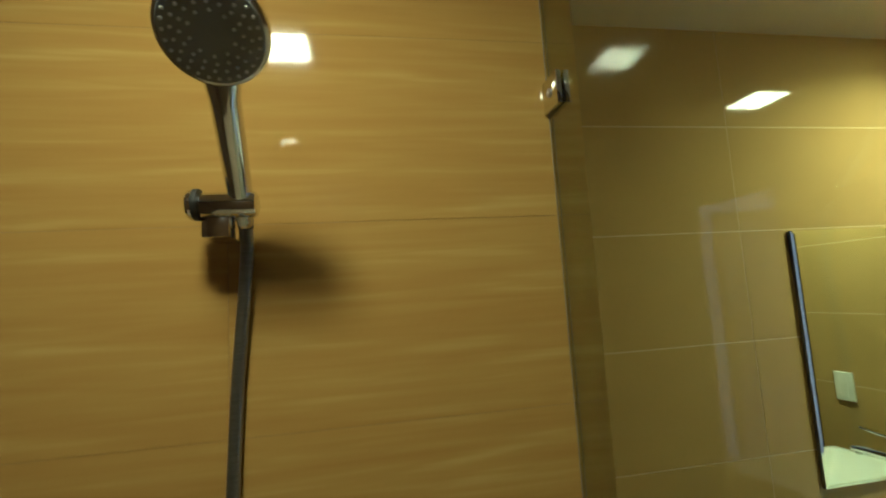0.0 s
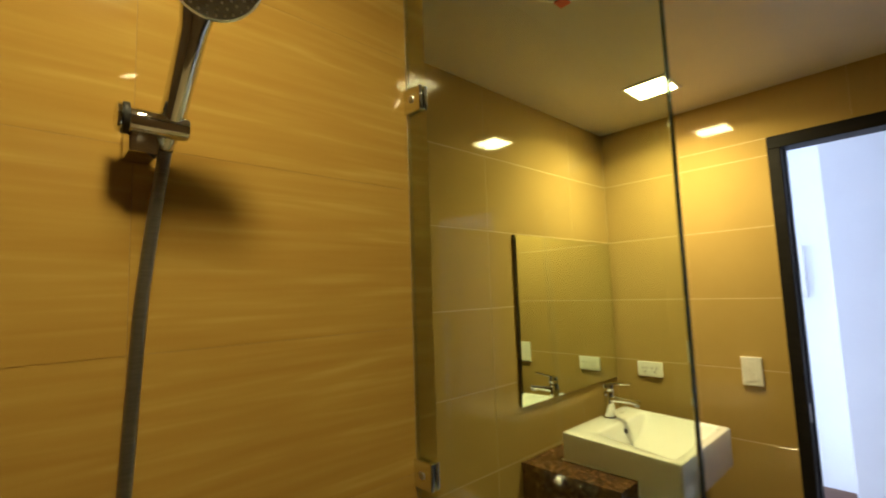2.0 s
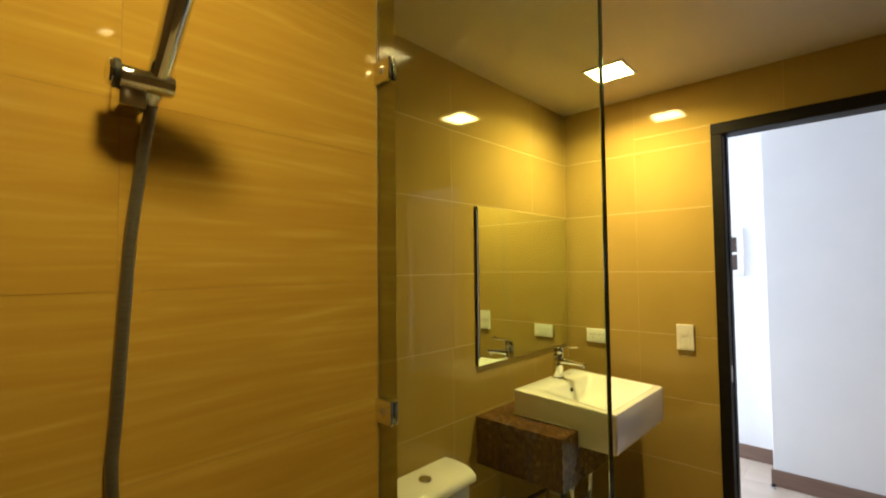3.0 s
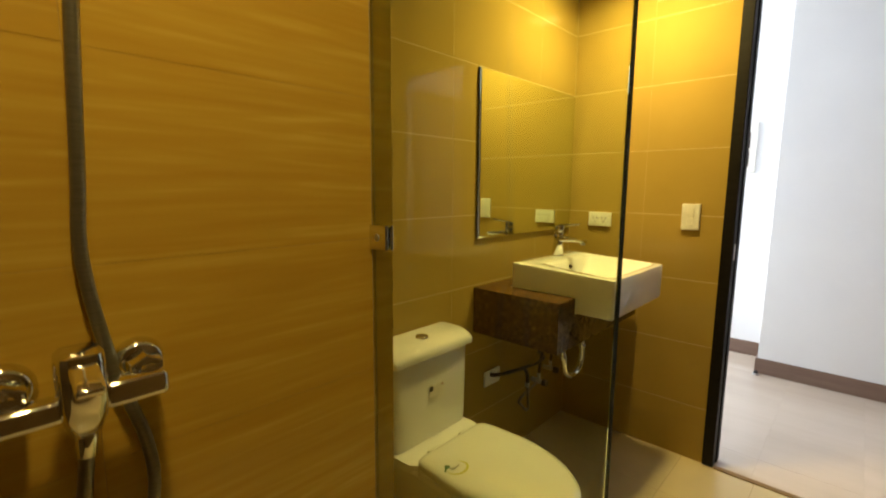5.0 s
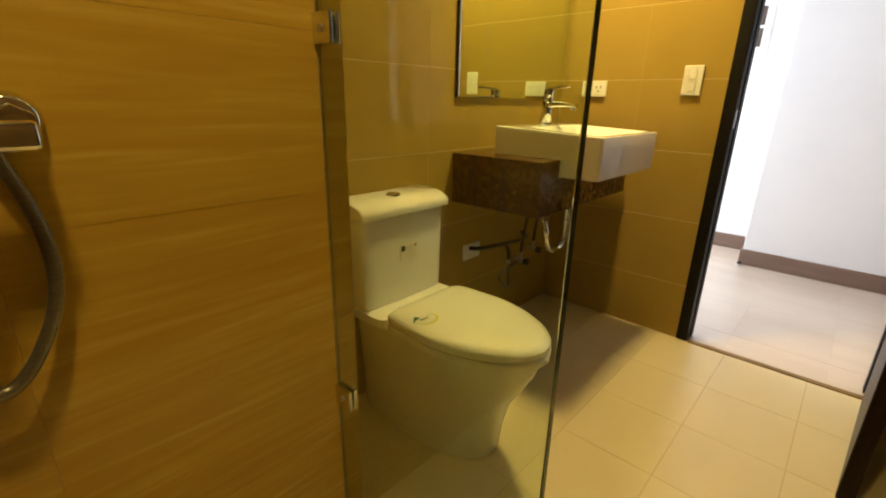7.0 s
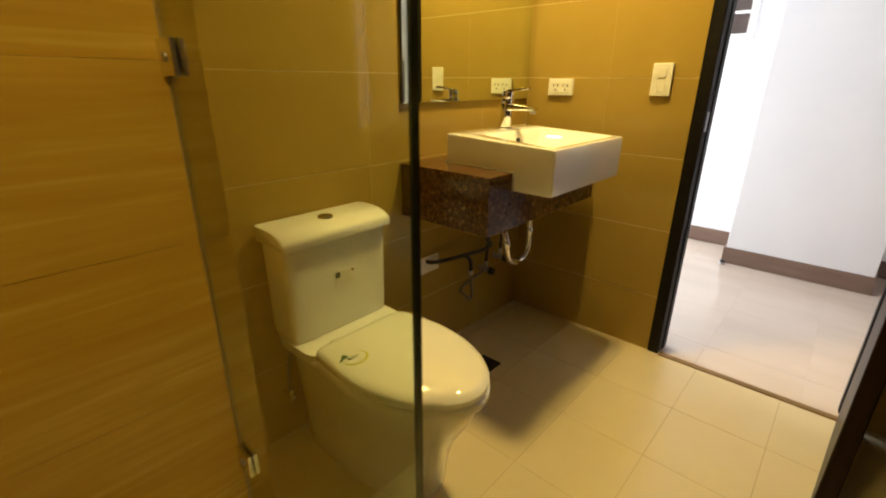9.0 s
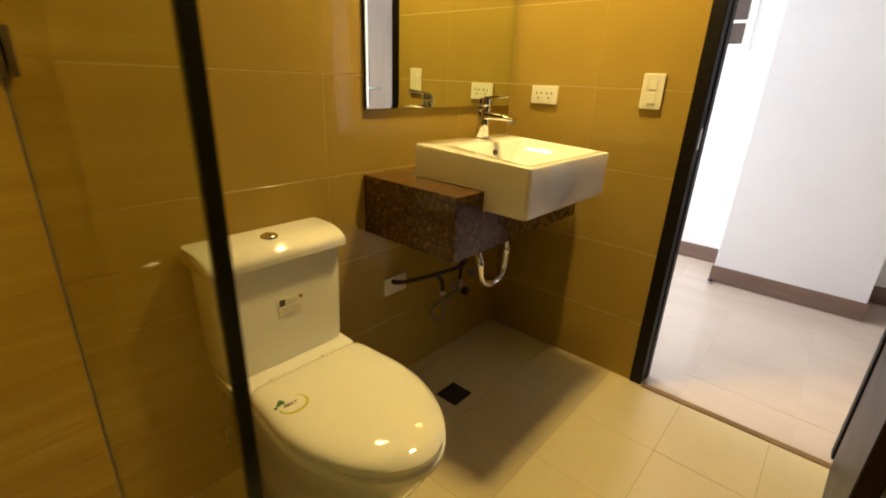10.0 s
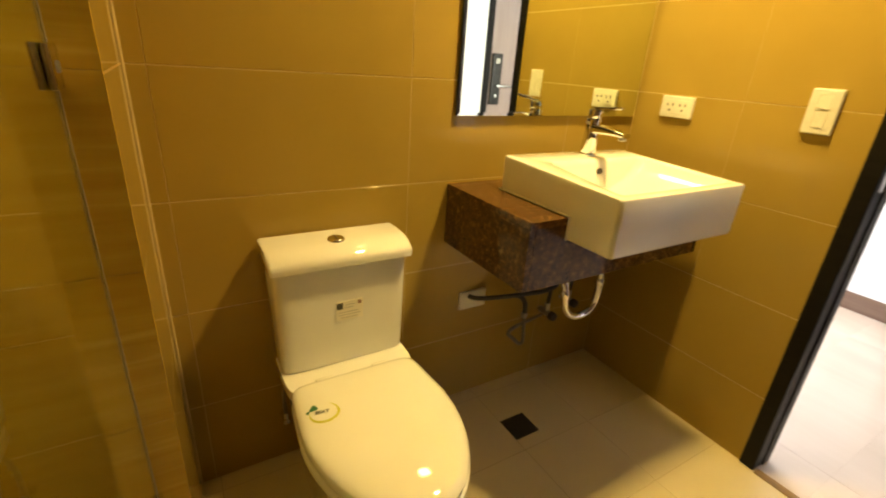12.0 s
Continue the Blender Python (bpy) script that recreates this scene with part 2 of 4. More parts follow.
def rod(p0, p1, r0, r1=None, seg=20, bevel=0.0, bm=None):
    p0, p1 = Vector(p0), Vector(p1)
    own = bmesh.new()
    bmesh.ops.create_cone(own, cap_ends=True, segments=seg, radius1=r0, radius2=r0 if r1 is None else r1, depth=(p1 - p0).length)
    if bevel:
        ends = [e for e in own.edges if abs(e.verts[0].co.z - e.verts[1].co.z) < 1e-6]
        bmesh.ops.bevel(own, geom=ends, offset=bevel, segments=2, profile=0.5, affect='EDGES')
    m = Matrix.Translation((p0 + p1) / 2) @ (p1 - p0).to_track_quat('Z', 'Y').to_matrix().to_4x4()
    bmesh.ops.transform(own, matrix=m, verts=own.verts)
    return merged(bm, own)


def smooth_path(pts, steps=10):
    pts = [Vector(p) for p in pts]
    out = []
    for i in range(len(pts) - 1):
        a, b, c, d = pts[max(i - 1, 0)], pts[i], pts[i + 1], pts[min(i + 2, len(pts) - 1)]
        for k in range(steps):
            t = k / steps
            out.append(0.5 * (2 * b + (c - a) * t + (2 * a - 5 * b + 4 * c - d) * t * t + (3 * b - a - 3 * c + d) * t ** 3))
    return out + [pts[-1]]


def loft(rings, close=True):
    bm = bmesh.new()
    vs = [[bm.verts.new(p) for p in ring] for ring in rings]
    n = len(vs[0])
    for a, b in zip(vs, vs[1:]):
        for i in range(n):
            bm.faces.new((a[i], a[(i + 1) % n], b[(i + 1) % n], b[i]))
    if close:
        bm.faces.new(vs[0])
        bm.faces.new(vs[-1])
    return bm


def tube(pts, r, seg=12, steps=10, ribs=0.0, bm=None):
    path = smooth_path(pts, steps)
    rings, up = [], Vector((0.3, 1, 0.2))
    for i, p in enumerate(path):
        d = (path[min(i + 1, len(path) - 1)] - path[max(i - 1, 0)]).normalized()
        u = (up - d * up.dot(d)).normalized()
        up = u
        w = d.cross(u)
        rr = r * (1 + (ribs if i % 2 else 0))
        rings.append([p + (u * math.cos(a) + w * math.sin(a)) * rr for a in (2 * math.pi * k / seg for k in range(seg))])
    return merged(bm, loft(rings))


def plan(cx, ym, hw, lf, lb, z, nf=2.2, nb=4.0, count=40, taper=0.0):
    """A toilet's outline from above: round in front (towards -y), squarer behind."""
    ring = []
    for k in range(count):
        a = 2 * math.pi * k / count
        c, s = math.cos(a), math.sin(a)
        n, l = (nb, lb) if s > 0 else (nf, lf)
        narrow = 1 - taper * abs(s) ** (2 / n) if s > 0 else 1
        ring.append(Vector((cx + hw * narrow * math.copysign(abs(c) ** (2 / n), c), ym + l * math.copysign(abs(s) ** (2 / n), s), z)))
    return ring


def text_mesh(words, size, m, thick=0.0003):
    cu = bpy.data.curves.new("words", 'FONT')
    cu.shear, cu.offset = 0.18, size * 0.02
    cu.body, cu.size, cu.extrude, cu.align_x, cu.align_y = words, size, thick, 'CENTER', 'CENTER'
    ob = bpy.data.objects.new("words", cu)
    me = bpy.data.meshes.new_from_object(ob)
    bm = bmesh.new()
    bm.from_mesh(me)
    bmesh.ops.transform(bm, matrix=m, verts=bm.verts)
    bpy.data.objects.remove(ob)
    return bm


# ---- the large structure ----
X_E, Y_N, Y_W, X_JOG, CEIL = 2.146, 1.350, 0.948, 0.555, 2.308
X_WEST, Y_S = -0.80, -0.42
T, BED = 0.006, 0.0008          # tile thickness, and how far tiles stand proud of the joints
DOOR_Y0, DOOR_Y1, DOOR_Z = -0.092, 0.632, 2.098

floor = solo("floor", box(X_WEST - 0.1, X_E + 0.02, Y_S - 0.1, Y_N + 0.1, -0.12, -BED), M_FLOOR_GROUT, "bathroom floor of cream square tiles with thin brown joints", "floor", "structure")
wall_north = solo("wall_north", box(X_JOG - BED, X_E + 0.07, Y_N + BED, Y_N + 0.14, -0.12, 2.6), M_GROUT, "glossy beige tiled wall behind the toilet and basin", "wall", "structure")
wall_shower = solo("wall_shower", box(X_WEST - 0.1, X_JOG - BED, Y_W + BED, Y_N + 0.14, -0.12, 2.6), M_GROUT_WOOD, "glossy golden wood-veined tiled wall in the shower", "wall", "structure")
east = box(X_E + BED, X_E + 0.07, DOOR_Y1, Y_N + BED, -0.12, 2.6)
box(X_E + BED, X_E + 0.07, Y_S - 0.1, DOOR_Y0, -0.12, 2.6, bm=east)
box(X_E + BED, X_E + 0.07, DOOR_Y0, DOOR_Y1, DOOR_Z, 2.6, bm=east)
wall_east = solo("wall_east", east, M_GROUT, "beige tiled wall with the doorway to the hallway", "wall", "structure")
# added walls outside the view; their dark colour deepens the room's shadows
wall_south = solo("wall_south", box(X_WEST - 0.1, X_E + BED, Y_S - 0.1, Y_S, -0.12, 2.6), M_DARKWALL, "plain out-of-view wall closing the bathroom, dark brown to cut bounced light", "wall", "structure")
wall_west = solo("wall_west", box(X_WEST - 0.1, X_WEST, Y_S, Y_W + BED, -0.12, 2.6), M_DARKWALL, "plain out-of-view wall closing the shower, dark brown to cut bounced light", "wall", "structure")
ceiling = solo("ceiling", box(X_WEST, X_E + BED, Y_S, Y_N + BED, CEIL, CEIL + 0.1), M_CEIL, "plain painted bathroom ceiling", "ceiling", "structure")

# hallway
XH0, XH1, YH0, YH1 = X_E + 0.07, 3.95, -0.52, 3.2
hall_floor = solo("hall_floor", box(X_E + 0.02, XH1 + 0.1, YH0 - 0.1, YH1 + 0.1, -0.12, -BED), M_HALL_FLOOR, "hallway floor of large pale tiles", "floor", "structure")
solo("wall_hall_west", box(XH0 - 0.06, XH0 + 0.012, Y_N + 0.14, YH1, -0.12, 2.6), M_PAINT, "white painted hallway wall", "wall", "structure")
skin = box(XH0, XH0 + 0.012, DOOR_Y1 + 0.02, Y_N + 0.14, -T, 2.6)
box(XH0, XH0 + 0.012, YH0, DOOR_Y0 - 0.02, -T, 2.6, bm=skin)
box(XH0, XH0 + 0.012, DOOR_Y0 - 0.02, DOOR_Y1 + 0.02, DOOR_Z + 0.02, 2.6, bm=skin)
solo("wall_hall_plaster", skin, M_PAINT, "white painted plaster round the doorway on the hallway side", "wall", "structure")
solo("wall_hall_pier", box(3.58, XH1, -0.100, 0.636, -T, 2.5, 0.004), M_PAINT, "white painted projecting wall facing the bathroom doorway", "wall", "structure")
solo("wall_hall_east", box(XH1, XH1 + 0.1, YH0 - 0.1, YH1 + 0.1, -0.12, 2.6), M_PAINT, "white painted hallway wall set back", "wall", "structure")
south = box(XH0 - 0.1, 2.74, YH0 - 0.1, YH0, -0.12, 2.6)
box(3.60, XH1, YH0 - 0.1, YH0, -0.12, 2.6, bm=south)
box(2.74, 3.60, YH0 - 0.1, YH0, 2.10, 2.6, bm=south)
solo("wall_hall_south", south, M_PAINT, "white painted wall round the entry door", "wall", "structure")
north = box(XH0 - 0.1, 2.42, YH1, YH1 + 0.12, -0.12, 2.6)
box(3.78, XH1, YH1, YH1 + 0.12, -0.12, 2.6, bm=north)
box(2.42, 3.78, YH1, YH1 + 0.12, -0.12, 0.66, bm=north)
box(2.42, 3.78, YH1, YH1 + 0.12, 2.24, 2.6, bm=north)
solo("wall_hall_north", north, M_PAINT, "white painted wall with a window at the hallway's end", "wall", "structure")
solo("hall_ceiling", box(XH0 - 0.1, XH1, YH0, YH1, 2.5, 2.6), M_PAINT, "white hallway ceiling", "ceiling", "structure")
ground = solo("ground", box(-60, 60, 3.4, 120, -0.3, -0.2), M_HALL_FLOOR, "pale ground outside the window", "ground", "structure")


def baseboard(name, x0, x1, y0, y1):
    b = box(x0, x1, y0, y1, 0.0, 0.107, 0.003, 1)
    solo(name, b, M_BASE, "dark brown baseboard along the white wall", "baseboard", "structure")


baseboard("baseboard", 3.568, 3.58, -0.112, 0.648)
baseboard("baseboard", 3.58, XH1, -0.112, -0.100)
baseboard("baseboard", 3.58, XH1 - 0.012, 0.636, 0.648)
baseboard("baseboard", XH1 - 0.012, XH1, 0.636, YH1)
baseboard("baseboard", XH1 - 0.012, XH1, YH0, -0.112)
baseboard("baseboard", XH0 + 0.012, 2.74, YH0, YH0 + 0.012)

# window at the hallway's end
w1 = thing("window_1", (3.1, YH1, 0.66), "white framed hallway window letting in daylight", "window", kind="structure")
fr = box(2.42, 2.47, YH1 + 0.03, YH1 + 0.09, 0.66, 2.24, 0.004)
box(3.73, 3.78, YH1 + 0.03, YH1 + 0.09, 0.66, 2.24, 0.004, bm=fr)
box(2.47, 3.73, YH1 + 0.03, YH1 + 0.09, 0.66, 0.71, 0.004, bm=fr)
box(2.47, 3.73, YH1 + 0.03, YH1 + 0.09, 2.19, 2.24, 0.004, bm=fr)
part("window_frame", fr, M_PLASTIC, w1)
pane = part("pane", box(2.47, 3.73, YH1 + 0.055, YH1 + 0.061, 0.71, 2.19), M_GLASS, w1)
pane.visible_shadow = False

# ---- bathroom door ----
d1 = thing("door_1", (X_E, 0.28, 0.0), "black painted door frame round an open doorway", "door frame", kind="structure")
fx0, fx1 = X_E - 0.010, X_E + 0.088
for name, y0, y1, inner in (("jamb", DOOR_Y1 - 0.045, DOOR_Y1, -1), ("jamb", DOOR_Y0, DOOR_Y0 + 0.056, 1)):
    jb = box(fx0, fx1, y0, y1, 0.0, DOOR_Z - 0.052, 0.003, 1)
    s0, s1 = (y0 - 0.005, y0 + 0.001) if inner < 0 else (y1 - 0.001, y1 + 0.008)
    box(fx0 + 0.055, fx0 + 0.10, s0, s1, 0.0, DOOR_Z - 0.052, 0.002, 1, bm=jb)
    jamb = part(name, jb, M_BLACK, d1)
    if inner < 0:
        part("strike_plate", box(fx0 + 0.022, fx0 + 0.046, y0 - 0.0015, y0 + 0.001, 0.955, 1.025, 0.0008, 1), M_STEEL, jamb, "worn steel strike plate")
part("header", box(fx0, fx1, DOOR_Y0, DOOR_Y1, DOOR_Z - 0.052, DOOR_Z, 0.003, 1), M_BLACK, d1)
solo("threshold_strip", box(X_E - 0.014, X_E + 0.016, DOOR_Y0 + 0.05, DOOR_Y1 - 0.05, -0.004, 0.004, 0.0015, 1), M_BRASS, "worn brass strip across the doorway floor", "threshold", "structure")

leaf_m = pose(2.118, -0.026, 0, 0, 0, 180 - 4.3)
leaf = thing("door_2", (0, 0, 0), "dark brown veneered bathroom door standing wide open", "door", kind="structure")


def leaf_part(name, bm, mat, parent, label="", smooth=False):
    bmesh.ops.transform(bm, matrix=leaf_m, verts=bm.verts)
    return part(name, bm, mat, parent, label, smooth)


panel = leaf_part("leaf", box(0.0, 0.655, 0.0, 0.038, 0.012, 2.03, 0.003, 1), M_LEAF, leaf)
for side, y in ((-1, 0.0), (1, 0.038)):
    rose = rod((0.595, y, 0.99), (0.595, y + side * 0.010, 0.99), 0.026, bevel=0.003)
    rod((0.595, y, 0.99), (0.595, y + side * 0.045, 0.99), 0.010, bm=rose)
    h = leaf_part("door_handle", rose, M_STEEL, panel, "steel lever handle", True)
    leaf_part("lever", rod((0.605, y + side * 0.042, 0.99), (0.49, y + side * 0.042, 0.99), 0.009, 0.008, bevel=0.003), M_STEEL, panel, smooth=True)
for z in (0.25, 1.02, 1.80):
    leaf_part("hinge", rod((-0.004, 0.019, z), (-0.004, 0.019, z + 0.09), 0.007, seg=10), M_STEEL, panel, "steel hinge", True)

# ---- entry door in the hallway ----
d3 = thing("door_3", (3.17, YH0, 0), "mauve painted entry door, closed, in a black frame", "door", kind="structure")
entry = part("leaf", box(2.79, 3.56, YH0 - 0.055, YH0 - 0.015, 0.005, 2.06, 0.002, 1), M_MAUVE, d3)
ef = box(2.74, 2.79, YH0 - 0.09, YH0 + 0.014, 0, 2.10, 0.002, 1)
box(3.56, 3.60, YH0 - 0.09, YH0 + 0.014, 0, 2.10, 0.002, 1, bm=ef)
box(2.79, 3.56, YH0 - 0.09, YH0 + 0.014, 2.06, 2.10, 0.002, 1, bm=ef)
part("door_frame", ef, M_BLACK, d3)
lock = part("lock", box(2.815, 2.905, YH0 - 0.015, YH0 + 0.014, 0.92, 1.29, 0.010, 3), M_RUBBER, entry, "black digital lock", True)
part("lock_display", box(2.842, 2.878, YH0 + 0.013, YH0 + 0.0155, 1.22, 1.255, 0.001, 1), M_GREYPRINT, entry)
part("door_handle", rod((2.86, YH0 + 0.0, 1.06), (2.86, YH0 + 0.05, 1.06), 0.013, bevel=0.002, bm=rod((2.85, YH0 + 0.045, 1.06), (2.985, YH0 + 0.045, 1.06), 0.010, bevel=0.003)), M_CHROME, entry, "chrome lever handle", True)
part("cylinder", rod((2.86, YH0, 0.985), (2.86, YH0 + 0.018, 0.985), 0.012, bevel=0.002), M_CHROME, entry, "", True)

# ---- hallway fittings ----
pb = thing("panel_board", (XH1, 1.0, 1.42), "white wall panel board with two dark windows", "panel board")
part("frame", box(XH1 - 0.022, XH1, 0.815, 1.090, 1.383, 1.745, 0.004, 2), M_PLASTIC, pb)
for z in (1.427, 1.562):
    part("panel_window", box(XH1 - 0.027, XH1 - 0.021, 0.858, 1.048, z, z + 0.116, 0.002, 1), M_PANEL, pb, "dark glossy window")
ds = thing("door_stop", (3.530, 0.632, 0.0), "small dark rubber door stop on the hall floor", "door stop")
part("base", rod((3.530, 0.632, 0.0), (3.530, 0.632, 0.012), 0.019, 0.017, bevel=0.002), M_STEEL, ds, "", True)
part("bumper", rod((3.530, 0.632, 0.012), (3.530, 0.632, 0.030), 0.015, 0.011, bevel=0.003), M_RUBBER, ds, "", True)

# ---- ceiling fittings ----
def downlight(x, y, watts, spread, s=0.075):
    d = thing("ceiling_light", (x, y, CEIL), "square warm white recessed ceiling light", "ceiling light", "ceiling lights")
    f = 0.014
    t = box(x - s - f, x + s + f, y - s - f, y - s, CEIL - 0.006, CEIL, 0.002, 1)
    box(x - s - f, x + s + f, y + s, y + s + f, CEIL - 0.006, CEIL, 0.002, 1, bm=t)
    box(x - s - f, x - s, y - s, y + s, CEIL - 0.006, CEIL, 0.002, 1, bm=t)
    box(x + s, x + s + f, y - s, y + s, CEIL - 0.006, CEIL, 0.002, 1, bm=t)
    part("trim", t, M_PLASTIC, d)
    part("diffuser", box(x - s, x + s, y - s, y + s, CEIL - 0.004, CEIL - 0.0005), M_LED, d, "glowing diffuser")
    # the panel throws most of its light downwards
    lamp = new("led_light", bpy.data.lights.new("led_light", 'AREA'))
    lamp.data.shape, lamp.data.size, lamp.data.size_y = 'RECTANGLE', 2 * s, 2 * s
    lamp.data.energy, lamp.data.color, lamp.data.spread = watts, LAMP_COLOR, radians(spread)
    lamp.matrix_world = pose(x, y, CEIL - 0.0065)
    lamp.parent = d
    lamp.matrix_parent_inverse = Matrix.Translation((-x, -y, -CEIL))


downlight(1.758, 0.925, 16.5, 152)
downlight(0.003, 0.395, 7.8, 172, 0.060)

VX, VY0, VR = 0.866, 0.742, 0.158
vent = thing("ceiling_vent", (VX, VY0, CEIL), "round slatted white exhaust vent with a red tag", "ceiling vent")
ring_prof = [(VR, 0.0), (VR, -0.006), (VR - 0.006, -0.013), (VR - 0.016, -0.014), (VR - 0.020, -0.008), (VR - 0.020, 0.0)]
part("frame", loft([[Vector((VX + rr * math.cos(a), VY0 + rr * math.sin(a), CEIL + z)) for a in (2 * math.pi * k / 48 for k in range(48))] for rr, z in ring_prof], close=False), M_PLASTIC, vent, "", True)
part("backing", rod((VX, VY0, CEIL - 0.003), (VX, VY0, CEIL), VR - 0.018, seg=40), M_SLOT, vent)
for k in range(20):
    x = -0.1235 + k * 0.013
    half = math.sqrt((VR - 0.0195) ** 2 - x * x) - 0.001
    if half > 0.02:
        part("slat", box(VX + x - 0.0035, VX + x + 0.0035, VY0 - half, VY0 + half, CEIL - 0.012, CEIL - 0.003), M_PLASTIC, vent)
part("tag", box(0.955, 0.992, 0.826, 0.858, CEIL - 0.0175, CEIL - 0.0145), M_RED, vent, "small red tag")

# ---- shower screen ----
GX = 0.500
gs = thing("shower_screen", (GX, 0.67, 0.0), "frameless clear glass shower screen fixed to the tiled wall", "shower screen")
glass = part("pane", box(GX - 0.0045, GX + 0.0045, 0.4262, Y_W + 0.0006, 0.006, 2.16, 0.0008, 1), M_GLASS, gs)
glass.visible_shadow = True
part("edge", box(GX - 0.0044, GX + 0.0044, 0.4236, 0.4260, 0.006, 2.16), M_GLASS_EDGE, gs, "dark polished edge")
M_SEAL = material("silicone", (0.30, 0.25, 0.13), 0.4)
part("seal", box(GX - 0.0065, GX - 0.0047, Y_W - 0.002, Y_W, 0.0, 2.16, 0.001, 1, bm=box(GX + 0.0047, GX + 0.0065, Y_W - 0.002, Y_W, 0.0, 2.16, 0.001, 1)), M_SEAL, gs, "clear silicone seal along the wall")
for z in (1.908, 1.156, 0.400):
    c = thing("glass_clamp", (GX, Y_W, z), "small chrome clamp holding the glass screen", "clamp", "glass clamps")
    part("plate", box(GX - 0.0135, GX - 0.0049, Y_W - 0.052, Y_W, z - 0.026, z + 0.026, 0.002, 2), M_CHROME, c, "", True)
    part("plate", box(GX + 0.0049, GX + 0.0135, Y_W - 0.052, Y_W, z - 0.026, z + 0.026, 0.002, 2), M_CHROME, c, "", True)
    part("screw", rod((GX - 0.016, Y_W - 0.026, z), (GX - 0.013, Y_W - 0.026, z), 0.007, bevel=0.001), M_STEEL, c, "", True)
    part("screw", rod((GX + 0.013, Y_W - 0.026, z), (GX + 0.016, Y_W - 0.026, z), 0.007, bevel=0.001), M_STEEL, c, "", True)

# ---- hand shower ----
bracket = thing("shower_bracket", (0.020, Y_W, 1.720), "chrome hand shower bracket on the veined tile wall", "shower bracket")
part("wall_plate", box(-0.002, 0.032, Y_W - 0.062, Y_W, 1.696, 1.738, 0.004, 2), M_CHROME, bracket, "", True)
part("barrel", rod((-0.006, 0.888, 1.737), (0.065, 0.888, 1.737), 0.0160, bevel=0.003, seg=28), M_CHROME, bracket, "", True)
part("ring", rod((-0.009, 0.888, 1.738), (-0.002, 0.888, 1.738), 0.0200, bevel=0.001, seg=28), M_RUBBER, bracket, "black ring", True)
part("knob", rod((-0.016, 0.888, 1.738), (-0.008, 0.888, 1.738), 0.0190, bevel=0.004, seg=28), M_CHROME, bracket, "", True)

hs = thing("hand_shower", (0.045, 0.893, 1.705), "chrome hand shower with a round grey nozzle face", "hand shower")
hdir = Vector((0.006, -0.090, 0.105)).normalized()
h0 = Vector((0.044, 0.906, 1.724))
hp = [h0 + hdir * s for s in (0.0, 0.03, 0.10, 0.150, 0.178, 0.202)]
rings = []
for p, (rx, ry) in zip(hp, ((0.012, 0.012), (0.0150, 0.0150), (0.0160, 0.0160), (0.0165, 0.0160), (0.0205, 0.014), (0.031, 0.011))):
    side = Vector((1, 0, 0))
    up = hdir.cross(side)
    rings.append([p + side * rx * math.cos(a) + up * ry * math.sin(a) for a in (2 * math.pi * k / 24 for k in range(24))])
part("handle", loft(rings), M_CHROME, hs, "", True)
hc = Vector((0.058, 0.748, 1.883))
face_n = Vector((0.03, -0.68, -0.73)).normalized()
hq = Matrix.Translation(hc) @ face_n.to_track_quat('Z', 'Y').to_matrix().to_4x4()
prof = [(0.004, -0.024), (0.024, -0.022), (0.043, -0.014), (0.0525, -0.004), (0.0545, 0.003), (0.053, 0.008), (0.0495, 0.009)]
head = loft([[hq @ Vector((r * math.cos(a), r * math.sin(a), z)) for a in (2 * math.pi * k / 40 for k in range(40))] for r, z in prof])
hd = part("head", head, M_CHROME, hs, "", True)
part("nozzle_plate", rod(hc + face_n * 0.0085, hc + face_n * 0.0110, 0.0498, 0.0485, seg=40), M_NOZZLE, hs, "grey nozzle face", True)
for rr, cnt in ((0.044, 28), (0.0365, 20), (0.029, 16), (0.0215, 10)):
    for k in range(cnt):
        a = 2 * math.pi * k / cnt + rr * 40
        q = hq @ Vector((rr * math.cos(a), rr * math.sin(a), 0.0105))
        part("nozzle", rod(q, q + face_n * 0.0030, 0.0021, 0.0014, seg=7), M_PLASTIC, hs)
tagged(part("hose_nut", rod(h0 - hdir * 0.012, h0 + hdir * 0.004, 0.0095, 0.0105, seg=20, bevel=0.001), M_CHROME, hs, "", True))

hose_pts = [(0.044, 0.914, 1.718), (0.042, 0.926, 1.68), (0.036, 0.934, 1.62), (0.026, 0.938, 1.514), (0.019, 0.938, 1.389), (0.013, 0.938, 1.267), (0.008, 0.938, 1.19), (0.012, 0.937, 1.125), (0.023, 0.936, 1.05), (0.036, 0.934, 0.985),
            (0.058, 0.930, 0.905), (0.066, 0.927, 0.836), (0.056, 0.924, 0.773), (0.028, 0.918, 0.716), (-0.002, 0.912, 0.684), (-0.027, 0.908, 0.687), (-0.040, 0.902, 0.720), (-0.033, 0.895, 0.793), (-0.020, 0.889, 0.863), (-0.012, 0.886, 0.935)]
hose = thing("shower_hose", (0.0, 0.93, 0.685), "grey metal shower hose hanging down the tiled wall in a loop", "shower hose")
part("tube", tube(hose_pts, 0.0085, 16, 14, ribs=0.003), M_HOSE, hose, "", True)
part("end_nut", rod((-0.013, 0.887, 0.918), (-0.011, 0.886, 0.955), 0.0110, 0.0125, seg=20, bevel=0.002), M_CHROME, hose, "", True)
part("end_nut", rod((0.0435, 0.917, 1.711), (0.044, 0.912, 1.724), 0.0096, 0.0102, seg=20, bevel=0.002), M_RUBBER, hose, "dark end nut", True)

